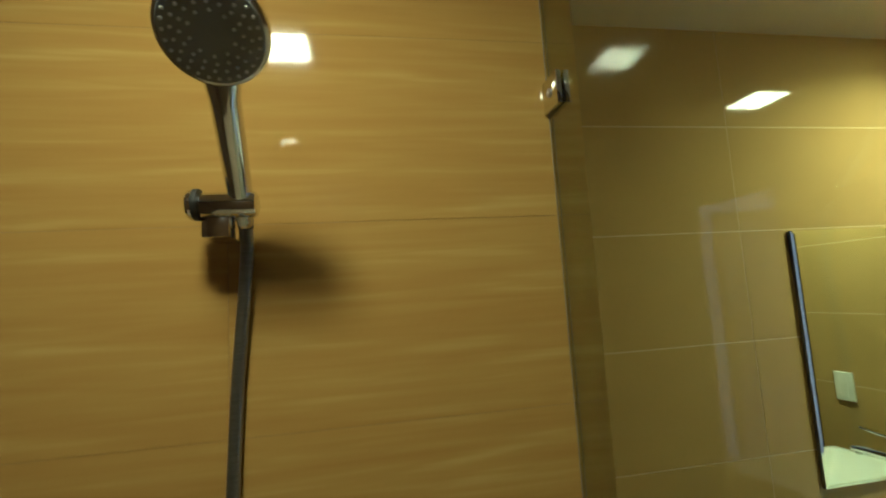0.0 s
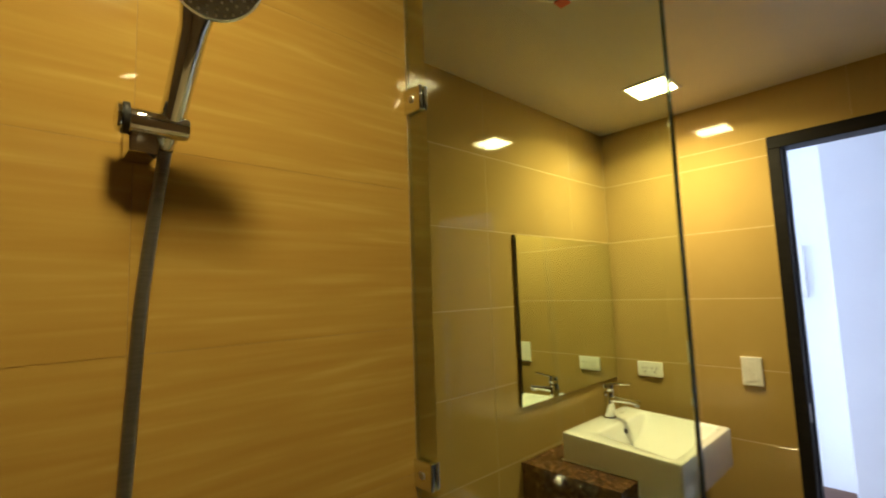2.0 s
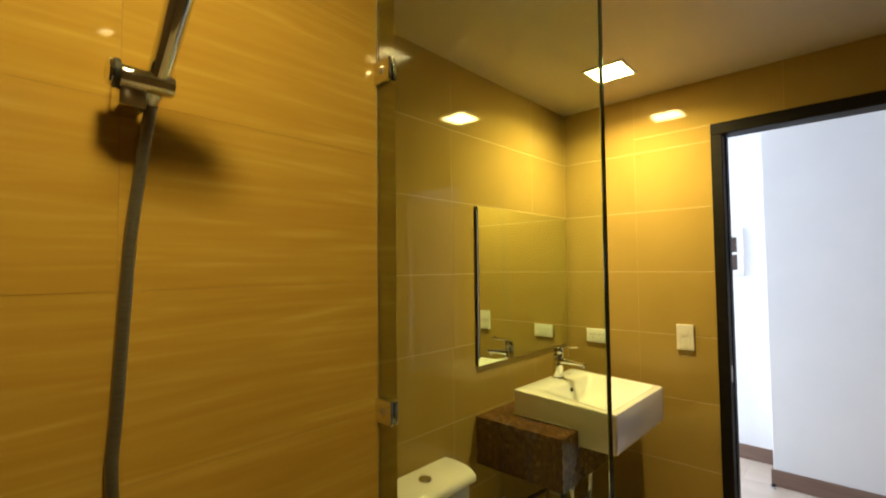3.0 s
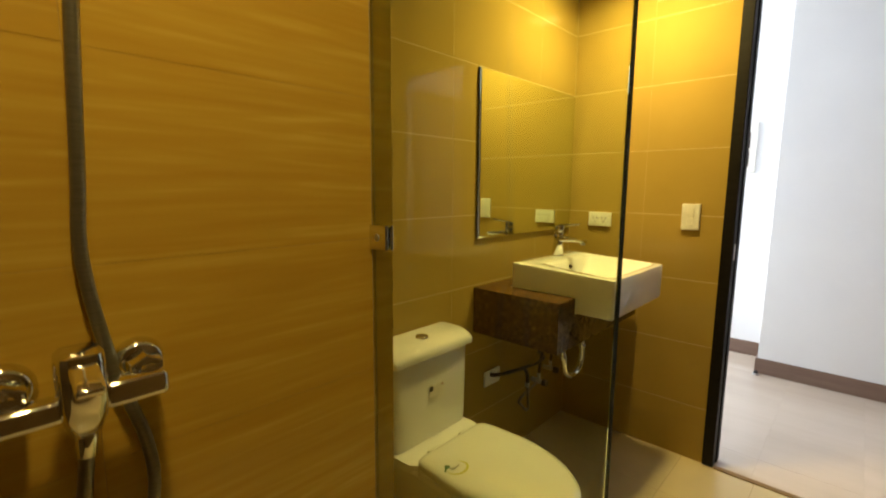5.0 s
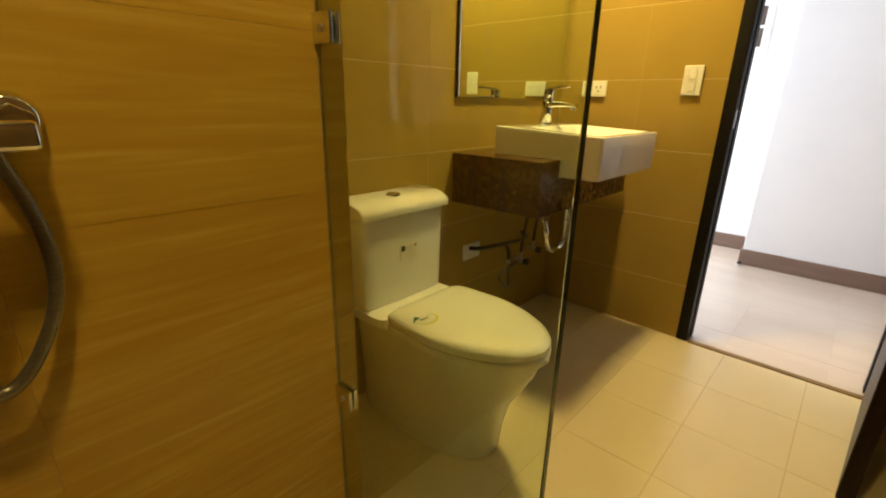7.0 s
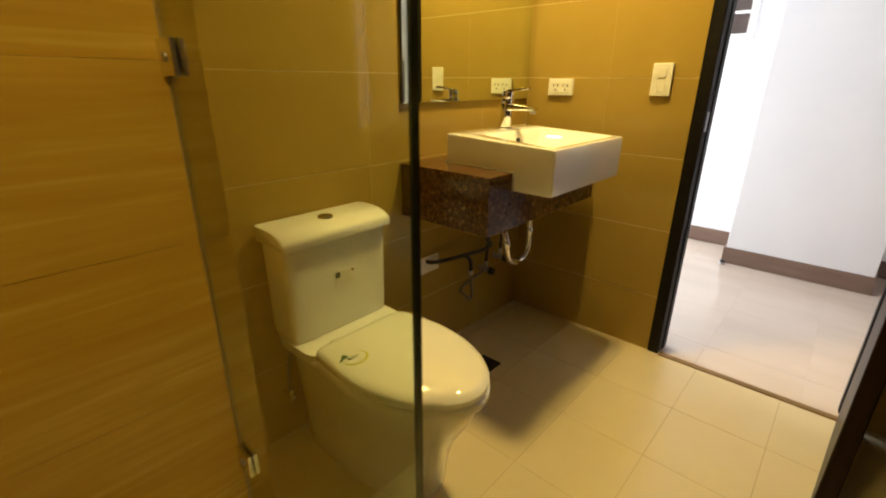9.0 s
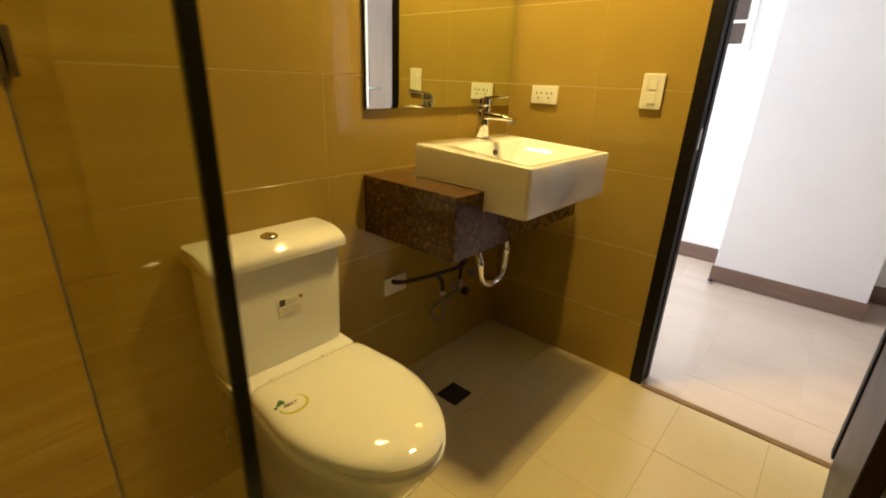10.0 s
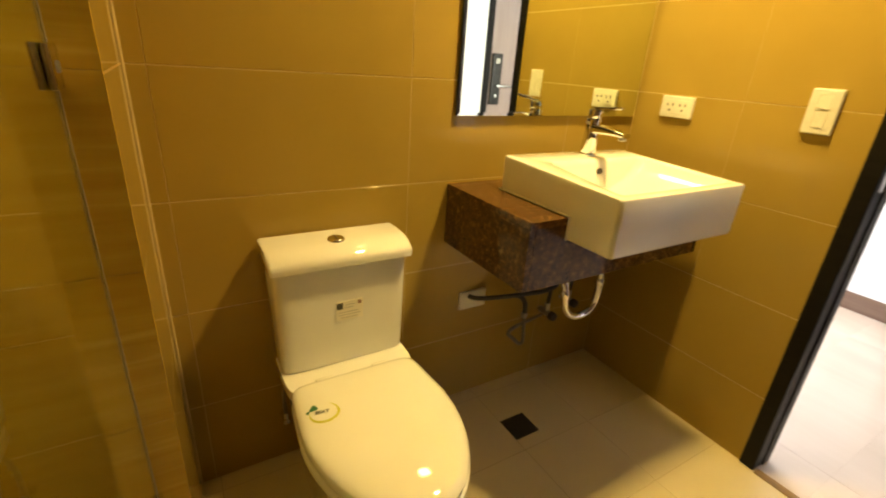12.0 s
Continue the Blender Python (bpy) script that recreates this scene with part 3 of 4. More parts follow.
# ---- shower mixer ----
mx = thing("shower_mixer", (0.0, Y_W, 1.02), "chrome bar shower mixer with round wall flanges", "shower mixer")
VZ, VY = 1.000, 0.880
part("arm", box(0.008, 0.080, VY - 0.016, VY + 0.018, VZ - 0.022, VZ + 0.012, 0.008, 4), M_CHROME, mx, "", True)
part("arm", box(-0.112, -0.030, VY - 0.016, VY + 0.018, VZ - 0.024, VZ + 0.006, 0.008, 4), M_CHROME, mx, "", True)
for x in (-0.080, 0.062):
    f = rod((x, Y_W - 0.022, VZ + 0.010), (x, Y_W, VZ + 0.010), 0.027, 0.034, bevel=0.004, seg=32)
    part("flange", f, M_CHROME, mx, "", True)
    part("connector", rod((x, VY, VZ + 0.004), (x, Y_W - 0.01, VZ + 0.006), 0.015, 0.016, seg=20), M_CHROME, mx, "", True)
    part("nut", rod((x, VY + 0.016, VZ + 0.006), (x, VY + 0.044, VZ + 0.008), 0.0225, seg=6, bevel=0.002), M_CHROME, mx)
mb_rings = []
for dz, hx, hy, dy in ((-0.050, 0.012, 0.013, 0.004), (-0.040, 0.017, 0.019, 0.002), (-0.022, 0.023, 0.027, -0.002), (0.000, 0.0255, 0.031, -0.004), (0.030, 0.0255, 0.031, -0.006), (0.050, 0.0250, 0.030, -0.008), (0.060, 0.0235, 0.028, -0.009), (0.064, 0.019, 0.023, -0.009)):
    mb_rings.append([Vector((-0.013 + hx * math.copysign(abs(math.cos(a)) ** 0.6, math.cos(a)), VY + dy + hy * math.copysign(abs(math.sin(a)) ** 0.6, math.sin(a)), VZ + dz)) for a in (2 * math.pi * k / 32 for k in range(32))])
part("body", loft(mb_rings), M_CHROME, mx, "", True)
lev = box(-0.028, 0.002, VY - 0.082, VY - 0.006, VZ + 0.052, VZ + 0.064, 0.005, 3)
bmesh.ops.rotate(lev, cent=(-0.013, VY - 0.01, VZ + 0.058), matrix=Matrix.Rotation(radians(26), 3, 'X'), verts=lev.verts)
part("lever", lev, M_CHROME, mx, "", True)
part("gasket", rod((-0.042, VY + 0.001, VZ - 0.009), (-0.038, VY + 0.001, VZ - 0.009), 0.0150, seg=28), M_RUBBER, mx, "black ring", True)
part("collar", rod((-0.0095, VY + 0.004, VZ - 0.030), (-0.0095, VY + 0.005, VZ - 0.048), 0.019, 0.015, bevel=0.003, seg=24), M_CHROME, mx, "", True)
part("outlet", rod((-0.009, VY + 0.005, VZ - 0.012), (-0.010, VY + 0.006, VZ - 0.062), 0.0110, 0.0100, bevel=0.002), M_CHROME, mx, "", True)

# ---- toilet ----
CX = 0.957
wc = thing("toilet", (CX, 1.0, 0.0), "white close-coupled ceramic toilet with its lid closed", "toilet")
secs = [(0.0, 1.10, 0.128, 0.280, 0.235), (0.012, 1.10, 0.131, 0.285, 0.237), (0.10, 1.10, 0.135, 0.294, 0.238), (0.19, 1.08, 0.144, 0.298, 0.258), (0.26, 1.04, 0.156, 0.298, 0.298),
        (0.32, 1.00, 0.165, 0.290, 0.338), (0.362, 0.97, 0.168, 0.272, 0.368), (0.380, 0.97, 0.170, 0.273, 0.37), (0.386, 0.97, 0.165, 0.268, 0.366)]
bowl = part("bowl", loft([plan(CX, ym, hw, lf, lb, z, 2.1, 4.5) for z, ym, hw, lf, lb in secs]), M_CERAMIC, wc, "", True)
part("bolt_cap", rod((CX + 0.122, 0.96, 0.055), (CX + 0.137, 0.96, 0.055), 0.010, 0.007, bevel=0.002), M_STEEL, bowl, "", True)
part("deck", loft([plan(CX, 1.235, 0.174, 0.125, 0.10, z, 5, 6) for z in (0.376, 0.404)]), M_CERAMIC, wc, "", True)
SC = 0.945
ringz = [(0.3865, 0.174), (0.391, 0.179), (0.405, 0.179), (0.410, 0.175)]
part("seat", loft([plan(SC, 0.955, hw, hw * 1.60, 0.165, z, 1.95, 11, 64, 0.07) for z, hw in ringz]), M_SEAT, wc, "", True)
lidz = [(0.4125, 0.171, 0.0), (0.415, 0.176, 0.003), (0.430, 0.177, 0.003), (0.4370, 0.173, -0.001), (0.4430, 0.163, -0.010), (0.4455, 0.156, -0.017), (0.4475, 0.148, -0.025), (0.4500, 0.128, -0.045), (0.4525, 0.10, -0.07), (0.4545, 0.04, -0.13)]
lid_form = loft([plan(SC, 0.955, hw, hw * 1.60, 0.163 + d, z, 1.95, 11, 64, 0.07) for z, hw, d in lidz])
lid_tree = BVHTree.FromBMesh(lid_form)
lid = part("seat_lid", lid_form, M_SEAT, wc, "", True)


def draped(bm, base):
    """Lays a flat print on the domed lid."""
    for v in bm.verts:
        hit = lid_tree.ray_cast(Vector((v.co.x, v.co.y, 1.0)), Vector((0, 0, -1)))[0]
        if hit:
            v.co.z = hit.z + v.co.z - base + 0.0006
    return bm


for x in (SC - 0.075, SC + 0.075):
    part("hinge", rod((x - 0.022, 1.122, 0.425), (x + 0.022, 1.122, 0.425), 0.011, bevel=0.002), M_SEAT, wc, "", True)
tank_rings = []
for z, hw, yf in ((0.404, 0.168, 1.211), (0.407, 0.171, 1.208), (0.43, 0.173, 1.207), (0.58, 0.176, 1.206), (0.694, 0.177, 1.206), (0.697, 0.175, 1.208)):
    tank_rings.append(plan(CX, 1.275, hw, 1.275 - yf, 0.066, z, 9, 9, 48))
tank = part("tank", loft(tank_rings), M_CERAMIC, wc, "", True)
prof = [(1.343, 0.700), (1.194, 0.700), (1.1915, 0.702), (1.1915, 0.712)]
prof += [(1.1915 + 0.076 * (1 - math.cos(a)), 0.713 + 0.036 * math.sin(a)) for a in (math.pi / 2 * k / 8 for k in range(9))] + [(1.30, 0.750), (1.339, 0.749), (1.343, 0.744)]
lid_rings = []
for x, s in ((-0.186, 0.005), (-0.183, 0.0015), (-0.179, 0.0), (0.179, 0.0), (0.183, 0.0015), (0.186, 0.005)):
    cy, cz = 1.268, 0.725
    lid_rings.append([Vector((CX + x, y - math.copysign(s, y - cy), z - math.copysign(min(s, 0.003), z - cz))) for y, z in prof])
tlid = part("tank_lid", loft(lid_rings), M_CERAMIC, wc, "", True)
part("flush_button", rod((0.953, 1.264, 0.747), (0.953, 1.264, 0.755), 0.024, 0.021, bevel=0.003, seg=28), M_CHROME, wc, "chrome dual flush button", True)
part("button_split", box(0.952, 0.954, 1.244, 1.284, 0.7545, 0.7556), M_SLOT, wc)
# label on the tank
part("label", box(0.930, 1.004, 1.2042, 1.2062, 0.540, 0.596), M_LABEL, tank, "cream paper label")
part("label_square", box(0.932, 0.948, 1.2034, 1.2050, 0.574, 0.592), M_INK, tank, "dark printed square")
for a, b, z in ((0.952, 0.982, 0.583), (0.952, 0.976, 0.575), (0.936, 0.990, 0.562), (0.936, 0.996, 0.554), (0.942, 0.988, 0.546)):
    part("label_bar", box(a, b, 1.2036, 1.2050, z, z + 0.0028), M_GREYPRINT, tank)
part("label_dot", rod((0.994, 1.2034, 0.587), (0.994, 1.2050, 0.587), 0.0055, seg=16), M_PRINT_RED, tank)
# sticker on the lid: a swoosh, a clover and a word
ST = Vector((0.822, 0.992, 0.4448))
sm = pose(ST.x, ST.y, ST.z, 0, 0, -14) @ Matrix.Scale(0.84, 4)
sw = bmesh.new()
arc = [radians(72 - 262 * k / 30) for k in range(31)]
fat = [0.0005 + 0.0085 * math.sin(math.pi * k / 30) ** 0.7 for k in range(31)]
vo = [sw.verts.new(sm @ Vector((0.010 + 0.040 * math.cos(a), -0.004 + 0.036 * math.sin(a), 0.0004))) for a in arc]
vi = [sw.verts.new(sm @ Vector((0.010 + (0.040 - f) * math.cos(a), -0.004 + (0.036 - f) * math.sin(a), 0.0004))) for f, a in zip(fat, arc)]
for k in range(30):
    sw.faces.new((vo[k], vo[k + 1], vi[k + 1], vi[k]))
swoosh = part("sticker", draped(sw, ST.z), M_LIME, lid, "yellow-green ring sticker")
cl = bmesh.new()
for cx, cy, r in ((-0.024, 0.016, 0.0055), (-0.014, 0.018, 0.0055), (-0.019, 0.025, 0.0055), (-0.034, 0.008, 0.004)):
    rod(sm @ Vector((cx, cy, 0.0)), sm @ Vector((cx, cy, 0.0006)), r, seg=14, bm=cl)
part("clover", draped(cl, ST.z), M_GREEN, lid, "green clover print")
part("word", draped(text_mesh("SEAT", 0.0165, sm @ pose(0.002, 0.000, 0.0010)), ST.z), M_INK, lid, "printed word SEAT")
valve = thing("stop_valve", (0.80, Y_N, 0.17), "small dark stop valve on the wall behind the toilet", "valve")
part("body", rod((0.80, Y_N, 0.17), (0.80, Y_N - 0.05, 0.17), 0.010, bevel=0.002, bm=rod((0.80, Y_N - 0.04, 0.16), (0.80, Y_N - 0.04, 0.20), 0.008)), M_CHROME, valve, "", True)
part("supply_hose", tube([(0.80, Y_N - 0.04, 0.20), (0.80, Y_N - 0.045, 0.28), (0.82, Y_N - 0.05, 0.36), (0.84, Y_N - 0.06, 0.42)], 0.006), M_HOSE, valve, "", True)

# ---- counter and basin ----
ct = thing("counter", (1.66, 1.14, 0.657), "polished brown granite counter with a deep apron", "counter")
BX0, BX1, BY0, BY1, BZ0, BZ1 = 1.464, 1.984, 0.814, 1.250, 0.785, 0.934
CX1 = 2.090
slab = box(1.336, BX0 - 0.002, 0.956, Y_N, 0.829, 0.849, 0.0006, 1)
box(BX0 - 0.002, CX1 + 0.002, BY1 + 0.002, Y_N, 0.829, 0.849, 0.0006, 1, bm=slab)
box(BX1 + 0.002, CX1 + 0.002, 0.956, BY1 + 0.002, 0.829, 0.849, 0.0006, 1, bm=slab)
part("slab", slab, M_GRANITE, ct)
part("side_apron", box(1.337, 1.357, 0.958, Y_N, 0.657, 0.8285, 0.0006, 1), M_GRANITE, ct)
fa = box(1.3575, BX0 - 0.002, 0.958, 0.978, 0.657, 0.8285, 0.0006, 1)
box(BX0 - 0.002, BX1 + 0.002, 0.958, 0.978, 0.657, BZ0 - 0.002, 0.0006, 1, bm=fa)
box(BX1 + 0.002, CX1, 0.958, 0.978, 0.657, 0.8285, 0.0006, 1, bm=fa)
part("front_apron", fa, M_GRANITE, ct)
part("right_apron", box(CX1 - 0.020, CX1, 0.9785, Y_N, 0.657, 0.8285, 0.0006, 1), M_GRANITE, ct)

bs = thing("wash_basin", ((BX0 + BX1) / 2, 1.04, BZ0), "white rectangular semi-recessed ceramic basin set in the counter", "basin")


def rect(x0, x1, y0, y1, z, r, n=6):
    ring = []
    for cx, cy, a0 in ((x1 - r, y1 - r, 0), (x0 + r, y1 - r, 90), (x0 + r, y0 + r, 180), (x1 - r, y0 + r, 270)):
        for k in range(n + 1):
            a = radians(a0 + 90 * k / n)
            ring.append(Vector((cx + r * math.cos(a), cy + r * math.sin(a), z)))
    return ring


def inset(d, z, r, extra=0.0):
    return rect(BX0 + d, BX1 - d, BY0 + d, BY1 - d - extra, z, r)


def skewed(ring, k=0.055):
    """Pulls the ring's left side inwards towards the tap end."""
    x0, x1 = min(p.x for p in ring), max(p.x for p in ring)
    y0, y1 = min(p.y for p in ring), max(p.y for p in ring)
    return [Vector((p.x + k * ((p.y - y0) / (y1 - y0)) * (x1 - p.x) / (x1 - x0), p.y, p.z)) for p in ring]


basin_rings = [inset(0.012, BZ0, 0.008), inset(0.004, BZ0 + 0.003, 0.012), inset(0.001, BZ0 + 0.012, 0.012), inset(0.0, BZ1 - 0.006, 0.012), inset(0.002, BZ1 - 0.0015, 0.012), inset(0.006, BZ1, 0.012),
               skewed(inset(0.026, BZ1, 0.022, 0.072)), skewed(inset(0.030, BZ1 - 0.0015, 0.022, 0.072)), skewed(inset(0.034, BZ1 - 0.006, 0.024, 0.073)), skewed(inset(0.038, BZ1 - 0.014, 0.026, 0.075))]
fl = [rect(BX0 + 0.065, BX1 - 0.11, BY0 + 0.075, BY1 - 0.125, BZ1 - 0.062, 0.030), rect(BX0 + 0.085, BX1 - 0.20, BY0 + 0.11, BY1 - 0.13, BZ1 - 0.098, 0.035), rect(BX0 + 0.13, BX1 - 0.26, BY0 + 0.16, BY1 - 0.16, BZ1 - 0.108, 0.03)]
basin_form = loft(basin_rings + [skewed(r) for r in fl])
for v in basin_form.verts:      # the rim rises towards the tap deck
    v.co.z += 0.018 * (v.co.y - BY0) / (BY1 - BY0) * (v.co.z - BZ0) / (BZ1 - BZ0)
part("bowl", basin_form, M_CERAMIC, bs, "", True)
bxc = BX0 + 0.225
part("overflow", rod((bxc + 0.06, BY1 - 0.106, BZ1 - 0.024), (bxc + 0.06, BY1 - 0.124, BZ1 - 0.020), 0.0095, seg=18), M_SLOT, bs, "dark overflow hole")
part("drain", rod((bxc, 1.03, BZ1 - 0.1040), (bxc, 1.03, BZ1 - 0.0995), 0.022, 0.019, bevel=0.002), M_CHROME, bs, "chrome drain", True)
seal_line = box(BX0 - 0.006, BX0 - 0.0004, 0.958, BY1, 0.8492, 0.8530, 0.001, 1)
box(BX0 - 0.007, BX0 - 0.0004, 0.9535, 0.9555, BZ0 + 0.002, 0.8530, 0.0006, 1, bm=seal_line)
part("sealant", seal_line, M_PLASTIC, bs, "white sealant line")
part("mark", box(1.86, 1.885, 1.20, 1.206, BZ1 + 0.0145, BZ1 + 0.0172), M_INK, bs, "small dark printed mark")

FZ = BZ1 + 0.0160
fc = thing("basin_faucet", (1.768, 1.205, FZ), "chrome single lever basin faucet", "faucet")
FX, FY = 1.768, 1.208
part("base_ring", rod((FX, FY, FZ), (FX, FY, FZ + 0.006), 0.028, bevel=0.002, seg=28), M_CHROME, fc, "", True)
part("body", rod((FX, FY, FZ + 0.005), (FX, FY - 0.006, FZ + 0.112), 0.0245, 0.0215, bevel=0.003, seg=28), M_CHROME, fc, "", True)
spr = []
for p, hw, hh in (((FX, FY - 0.005, FZ + 0.082), 0.019, 0.015), ((FX, FY - 0.05, FZ + 0.083), 0.018, 0.012), ((FX, FY - 0.10, FZ + 0.081), 0.017, 0.009), ((FX, FY - 0.135, FZ + 0.078), 0.016, 0.007)):
    spr.append([Vector((p[0] + hw * math.copysign(abs(math.cos(a)) ** 0.5, math.cos(a)), p[1], p[2] + hh * math.copysign(abs(math.sin(a)) ** 0.5, math.sin(a)))) for a in (2 * math.pi * k / 24 for k in range(24))])
part("spout", loft(spr), M_CHROME, fc, "", True)
part("aerator", rod((FX, FY - 0.122, FZ + 0.072), (FX, FY - 0.122, FZ + 0.062), 0.011, seg=20, bevel=0.001), M_STEEL, fc, "", True)
part("cap", rod((FX, FY - 0.006, FZ + 0.113), (FX, FY - 0.008, FZ + 0.141), 0.0215, 0.021, bevel=0.004, seg=28), M_CHROME, fc, "", True)
lv = bmesh.new()
lv = box(FX - 0.011, FX + 0.011, FY - 0.105, FY - 0.005, FZ + 0.138, FZ + 0.147, 0.003, 2)
bmesh.ops.rotate(lv, cent=(FX, FY - 0.01, FZ + 0.141), matrix=Matrix.Rotation(radians(-6), 3, 'X'), verts=lv.verts)
part("lever", lv, M_CHROME, fc, "", True)
part("marker", rod((FX - 0.0275, FY - 0.003, FZ + 0.100), (FX - 0.0195, FY - 0.003, FZ + 0.100), 0.004, seg=12), M_STEEL, fc, "", True)

# ---- plumbing under the counter ----
trap = thing("drain_trap", (1.70, 1.10, 0.44), "chrome curved drain trap under the basin", "drain trap")
part("trap_pipe", tube([(1.796, 1.08, 0.70), (1.798, 1.08, 0.60), (1.800, 1.08, 0.50), (1.790, 1.083, 0.450), (1.762, 1.088, 0.426), (1.718, 1.093, 0.424), (1.682, 1.098, 0.450), (1.668, 1.10, 0.50), (1.664, 1.105, 0.545), (1.666, 1.13, 0.575), (1.67, 1.20, 0.580), (1.67, 1.34, 0.578)], 0.0125, 16), M_CHROME, trap, "", True)
part("collar", rod((1.799, 1.08, 0.535), (1.799, 1.08, 0.558), 0.0165, bevel=0.002, seg=20), M_CHROME, trap, "", True)
part("collar", rod((1.668, 1.10, 0.505), (1.665, 1.104, 0.53), 0.0165, bevel=0.002, seg=20), M_CHROME, trap, "", True)
part("tailpiece", rod((1.796, 1.08, 0.69), (1.78, 1.06, 0.80), 0.0145, seg=18), M_CHROME, trap, "", True)
part("wall_flange", rod((1.67, 1.335, 0.578), (1.67, Y_N, 0.578), 0.026, 0.031, bevel=0.003), M_CHROME, trap, "", True)
plate = thing("cover_plate", (1.46, Y_N, 0.418), "white blank cover plate on the beige tiles", "cover plate")
part("plate", box(1.416, 1.526, Y_N - 0.010, Y_N, 0.384, 0.452, 0.003, 2), M_PLASTIC, plate)
for x, z, pts in ((1.820, 0.296, [(1.820, 1.31, 0.335), (1.815, 1.30, 0.42), (1.79, 1.27, 0.53), (1.77, 1.24, 0.66), (1.765, 1.23, 0.80)]),
                  (1.930, 0.330, [(1.930, 1.31, 0.370), (1.925, 1.30, 0.46), (1.89, 1.27, 0.57), (1.82, 1.25, 0.68), (1.80, 1.24, 0.80)])):
    av = thing("angle_valve", (x, Y_N, z), "dark chrome angle valve on the wall under the basin", "valve", "angle valves")
    part("body", rod((x, Y_N, z), (x, Y_N - 0.062, z), 0.012, bevel=0.002), M_STEEL, av, "", True)
    part("handle", rod((x, Y_N - 0.062, z), (x, Y_N - 0.085, z), 0.018, 0.016, bevel=0.003), M_RUBBER, av, "black handle", True)
    part("nut", rod((x, Y_N - 0.04, z + 0.005), (x, Y_N - 0.04, z + 0.043), 0.010, seg=6), M_STEEL, av)
    part("supply_hose", tube(pts, 0.0075), M_RUBBER, av, "black flexible hose", True)
loose = solo("loose_pipe", tube([(1.452, Y_N - 0.010, 0.436), (1.462, 1.322, 0.435), (1.50, 1.308, 0.432), (1.576, 1.29, 0.431), (1.664, 1.285, 0.425), (1.76, 1.284, 0.418), (1.84, 1.300, 0.420), (1.87, Y_N - 0.002, 0.424)], 0.0085), M_RUBBER, "black flexible pipe with a bent branch under the counter", "pipe", smooth=True)
part("branch", tube([(1.622, 1.287, 0.428), (1.650, 1.286, 0.414), (1.672, 1.287, 0.388), (1.681, 1.289, 0.355), (1.682, 1.29, 0.335)], 0.0088), M_RUBBER, loose, "", True)
part("nut", rod((1.682, 1.29, 0.340), (1.683, 1.29, 0.318), 0.0115, 0.0105, seg=8, bevel=0.002), M_STEEL, loose, "steel nut")
part("bent_tube", tube([(1.683, 1.29, 0.322), (1.690, 1.29, 0.26), (1.694, 1.29, 0.212), (1.682, 1.29, 0.201), (1.664, 1.29, 0.212), (1.640, 1.29, 0.238), (1.615, 1.29, 0.262), (1.628, 1.290, 0.279), (1.668, 1.294, 0.287), (1.74, 1.302, 0.292), (1.80, 1.310, 0.295)], 0.0065), M_HOSE, loose, "thin bent dark steel tube", True)

# ---- mirror ----
mi = thing("mirror", (1.75, Y_N, 1.07), "frameless rectangular wall mirror hung above the basin", "mirror")
mx0, mx1, mz0, mz1 = 1.346, 2.130, 1.053, 1.727
mb = bmesh.new()
o = [mb.verts.new((x, Y_N - 0.0106, z)) for x, z in ((mx0, mz0), (mx1, mz0), (mx1, mz1), (mx0, mz1))]
bv = 0.009
i = [mb.verts.new((x, Y_N - 0.0110, z)) for x, z in ((mx0 + bv, mz0 + bv), (mx1 - bv, mz0 + bv), (mx1 - bv, mz1 - bv), (mx0 + bv, mz1 - bv))]
mb.faces.new(i)
for k in range(4):
    mb.faces.new((o[k], o[(k + 1) % 4], i[(k + 1) % 4], i[k]))
part("mirror_glass", mb, M_MIRROR, mi)
part("mirror_back", box(mx0, mx1, Y_N - 0.0103, Y_N, mz0, mz1), M_MIRROR_EDGE, mi, "dark mirror edge")

# ---- outlet and switch on the east wall ----
ou = thing("wall_outlet", (X_E, 1.185, 1.115), "white double wall outlet plate on beige tiles", "outlet")
oy0, oy1, oz0, oz1 = 1.121, 1.239, 1.069, 1.139
opl = part("plate", box(X_E - 0.010, X_E, oy0, oy1, oz0, oz1, 0.003, 2), M_PLASTIC, ou)
for cy in (1.203, 1.157):
    part("socket_face", box(X_E - 0.0118, X_E - 0.0098, cy - 0.019, cy + 0.019, 1.082, 1.126, 0.001, 1), M_PLASTIC, ou)
    for dy, dz, w, h in ((0.010, 0.007, 0.0022, 0.009), (-0.010, 0.007, 0.0022, 0.009)):
        part("slot", box(X_E - 0.0126, X_E - 0.0116, cy + dy - w, cy + dy + w, 1.104 + dz - h / 2, 1.104 + dz + h / 2), M_SLOT, ou)
    part("slot", rod((X_E - 0.0126, cy, 1.093), (X_E - 0.0116, cy, 1.093), 0.0036, seg=12), M_SLOT, ou)
sy0, sy1, sz0, sz1 = 0.724, 0.798, 1.077, 1.194
sw1 = thing("light_switch", (X_E, 0.76, 1.135), "white two-gang rocker light switch plate", "switch")
part("plate", box(X_E - 0.010, X_E, sy0, sy1, sz0, sz1, 0.003, 2), M_PLASTIC, sw1)
for z in (1.092, 1.140):
    rk = box(X_E - 0.0112, X_E - 0.0095, 0.746, 0.776, z + 0.002, z + 0.040, 0.002, 2)
    bmesh.ops.rotate(rk, cent=(X_E - 0.0115, 0.761, z + 0.0215), matrix=Matrix.Rotation(radians(1), 3, 'Y'), verts=rk.verts)
    part("rocker", rk, M_PLASTIC, sw1)

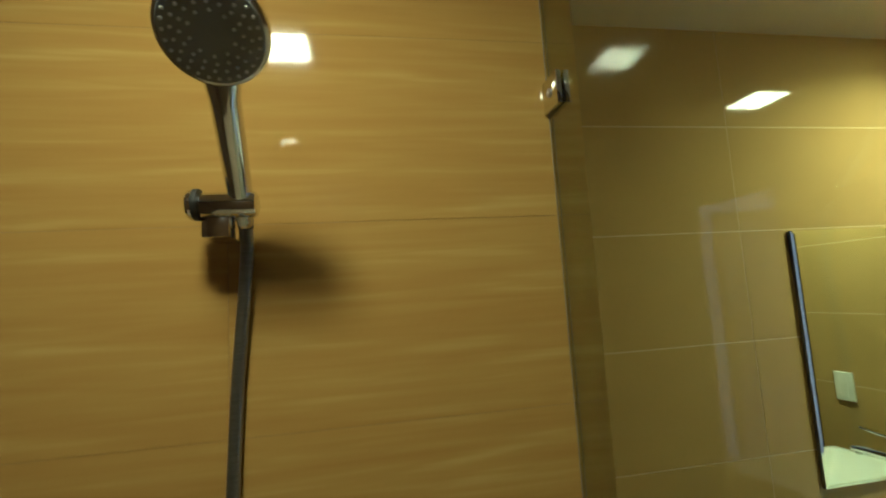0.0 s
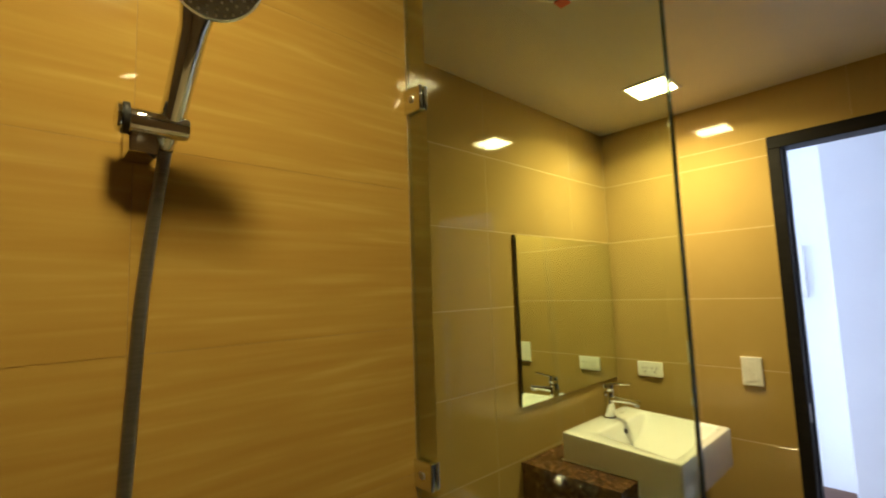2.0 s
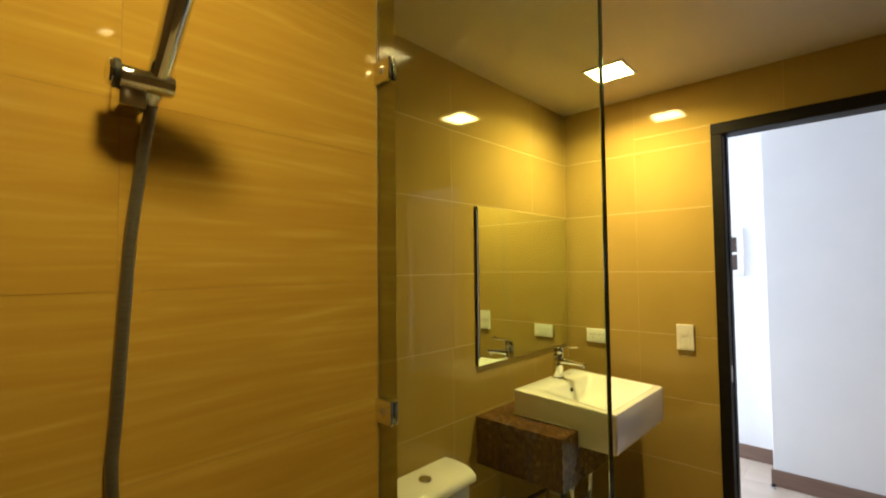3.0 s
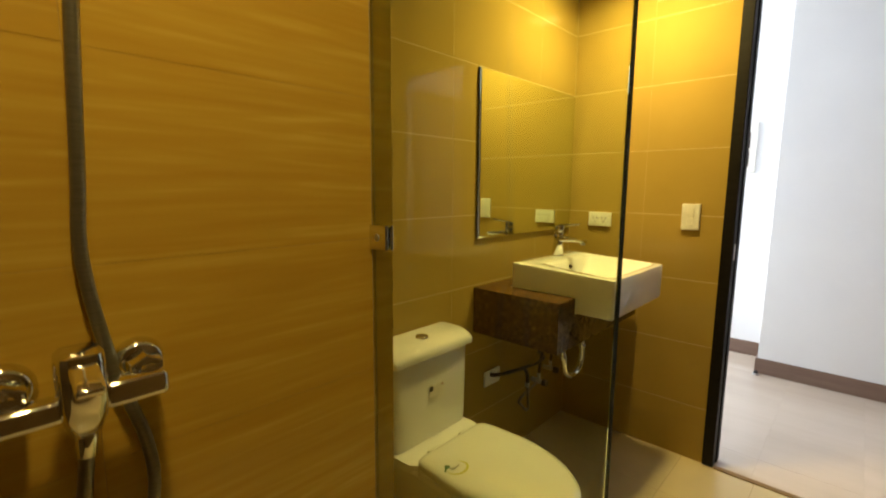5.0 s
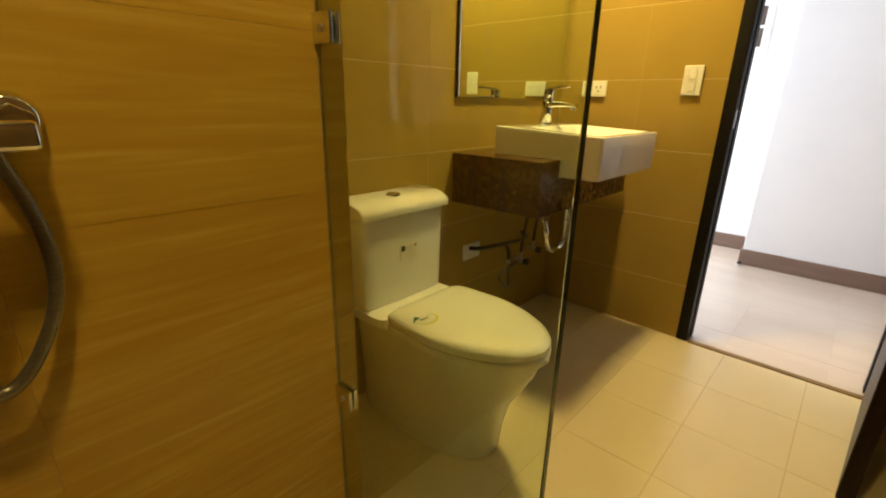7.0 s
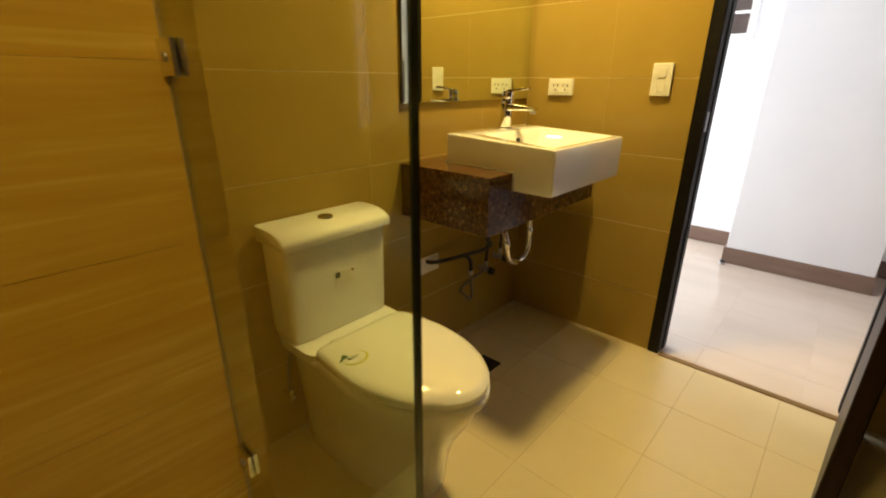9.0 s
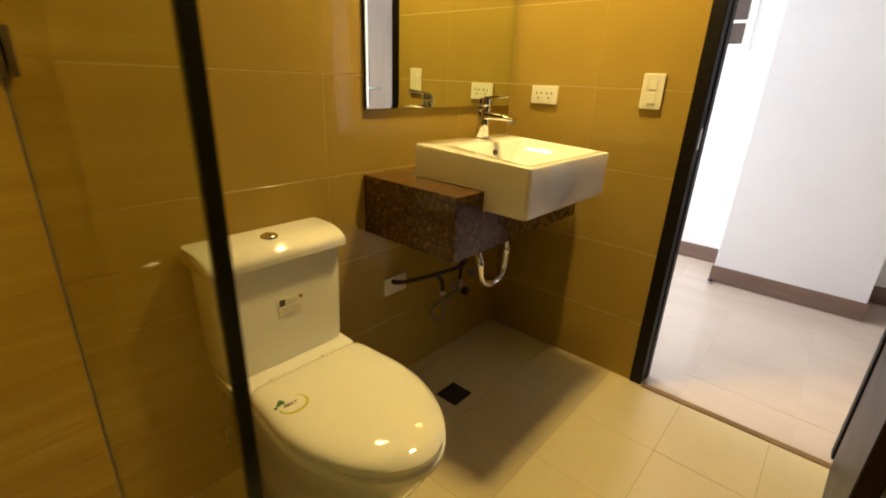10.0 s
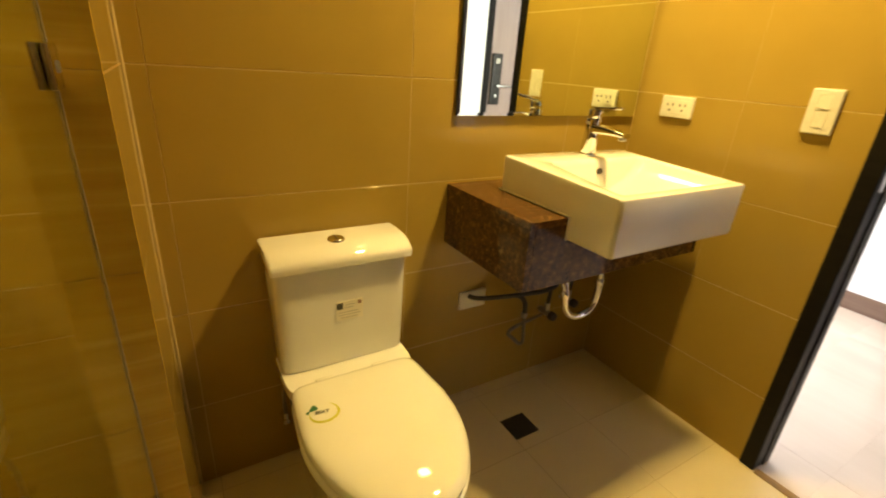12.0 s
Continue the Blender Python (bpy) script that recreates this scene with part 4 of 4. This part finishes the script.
# ---- pale joint where the return meets the toilet wall ----
solo("trim", box(X_JOG - 0.001, X_JOG + 0.005, Y_N - 0.005, Y_N + 0.0005, 0.0, CEIL, 0.0015, 1), M_FILLER, "pale filled joint in the tiled corner", "trim", "structure")

# ---- floor drain ----
fd = thing("floor_drain", (1.559, 1.102, 0.0), "square dark metal floor drain grate", "floor drain")
part("frame", box(1.508, 1.610, 1.054, 1.150, -0.004, 0.0025, 0.001, 1), M_SLOT, fd)
for k in range(9):
    y = 1.061 + k * 0.0100
    part("bar", box(1.514, 1.604, y, y + 0.0045, 0.002, 0.0042), M_RUBBER, fd)

# ---- tiles, piece by piece ----
TILE_MESHES = {}


def tile_mesh(w, h, mat):
    key = (round(w, 4), round(h, 4), mat.name)
    if key not in TILE_MESHES:
        c = 0.00025
        vs = [(sx * w / 2, sy * h / 2, 0) for sx, sy in ((-1, -1), (1, -1), (1, 1), (-1, 1))]
        vs += [(sx * w / 2, sy * h / 2, T - c) for sx, sy in ((-1, -1), (1, -1), (1, 1), (-1, 1))]
        vs += [(sx * (w / 2 - c), sy * (h / 2 - c), T) for sx, sy in ((-1, -1), (1, -1), (1, 1), (-1, 1))]
        fs = [(8, 9, 10, 11)]
        for a in (0, 4):
            fs += [(a + k, a + (k + 1) % 4, a + 4 + (k + 1) % 4, a + 4 + k) for k in range(4)]
        me = bpy.data.meshes.new("tile")
        me.from_pydata(vs, [], fs)
        me.materials.append(mat)
        TILE_MESHES[key] = me
    return TILE_MESHES[key]


def cuts(lo, hi, start, step):
    first = start + step * math.ceil((lo - start) / step - 1e-6)
    marks = [lo]
    x = first
    while x < hi - 0.004:
        if x > lo + 0.004:
            marks.append(x)
        x += step
    return marks + [hi]


def lay(parent, mat, to_world, us, vs, gap, hole=None, upright=None):
    """Tiles between the cut lines us and vs; to_world turns (u, v, out) into the world. hole: u0, u1, top."""
    for u0, u1 in zip(us, us[1:]):
        for v0, v1 in zip(vs, vs[1:]):
            rects = [(u0, u1, v0, v1)]
            if hole and v0 < hole[2] and u0 < hole[1] and u1 > hole[0]:
                low = min(v1, hole[2])
                rects = [(u0, hole[0], v0, low), (hole[1], u1, v0, low), (u0, u1, low, v1)]
            for a, b, c, d in rects:
                if b - a < 0.01 or d - c < 0.006:
                    continue
                ob = new("tile", tile_mesh(b - a - (upright or gap), d - c - gap, mat))
                jit = random.uniform(0.0, 0.0004)
                ob.matrix_basis = to_world @ Matrix.Translation(((a + b) / 2, (c + d) / 2, -jit))
                ob.parent = parent


ROW = 0.2920
wm_north = Matrix(((1, 0, 0, 0), (0, 0, -1, Y_N + T), (0, 1, 0, 0), (0, 0, 0, 1)))
lay(wall_north, M_BEIGE, wm_north, cuts(X_JOG, X_E, 0.596, 0.605), cuts(0.0, CEIL, -0.019, ROW), 0.0030, None, 0.0018)
wm_shower = Matrix(((1, 0, 0, 0), (0, 0, -1, Y_W + T), (0, 1, 0, 0), (0, 0, 0, 1)))
lay(wall_shower, M_WOOD, wm_shower, cuts(X_WEST, X_JOG, 0.012, 0.605), cuts(0.0, CEIL, 0.0145, 0.2845), 0.0008)
wm_return = Matrix(((0, 0, 1, X_JOG - T), (1, 0, 0, 0), (0, 1, 0, 0), (0, 0, 0, 1)))
lay(wall_shower, M_BEIGE, wm_return, [Y_W + T, Y_N], cuts(0.0, CEIL, -0.019, ROW), 0.0030, None, 0.0018)
wm_east = Matrix(((0, 0, -1, X_E + T), (-1, 0, 0, 0), (0, 1, 0, 0), (0, 0, 0, 1)))
lay(wall_east, M_BEIGE, wm_east, cuts(-Y_N, -Y_S, -0.969, 0.605), cuts(0.0, CEIL, -0.036, 0.2945), 0.0030, (-DOOR_Y1, -DOOR_Y0, DOOR_Z), 0.0008)
wm_floor = Matrix(((1, 0, 0, 0), (0, 1, 0, 0), (0, 0, 1, -T), (0, 0, 0, 1)))
lay(floor, M_FLOOR, wm_floor, cuts(X_WEST, 1.95, 1.507, 0.300)[:-1] + [X_E - 0.0005], cuts(Y_S, Y_N, 0.137, 0.290), 0.0026)
lay(hall_floor, M_HALL_FLOOR, wm_floor, cuts(X_E + 0.014, XH1, 3.56, 1.20), cuts(YH0, YH1, 0.080, 0.365), 0.0010)
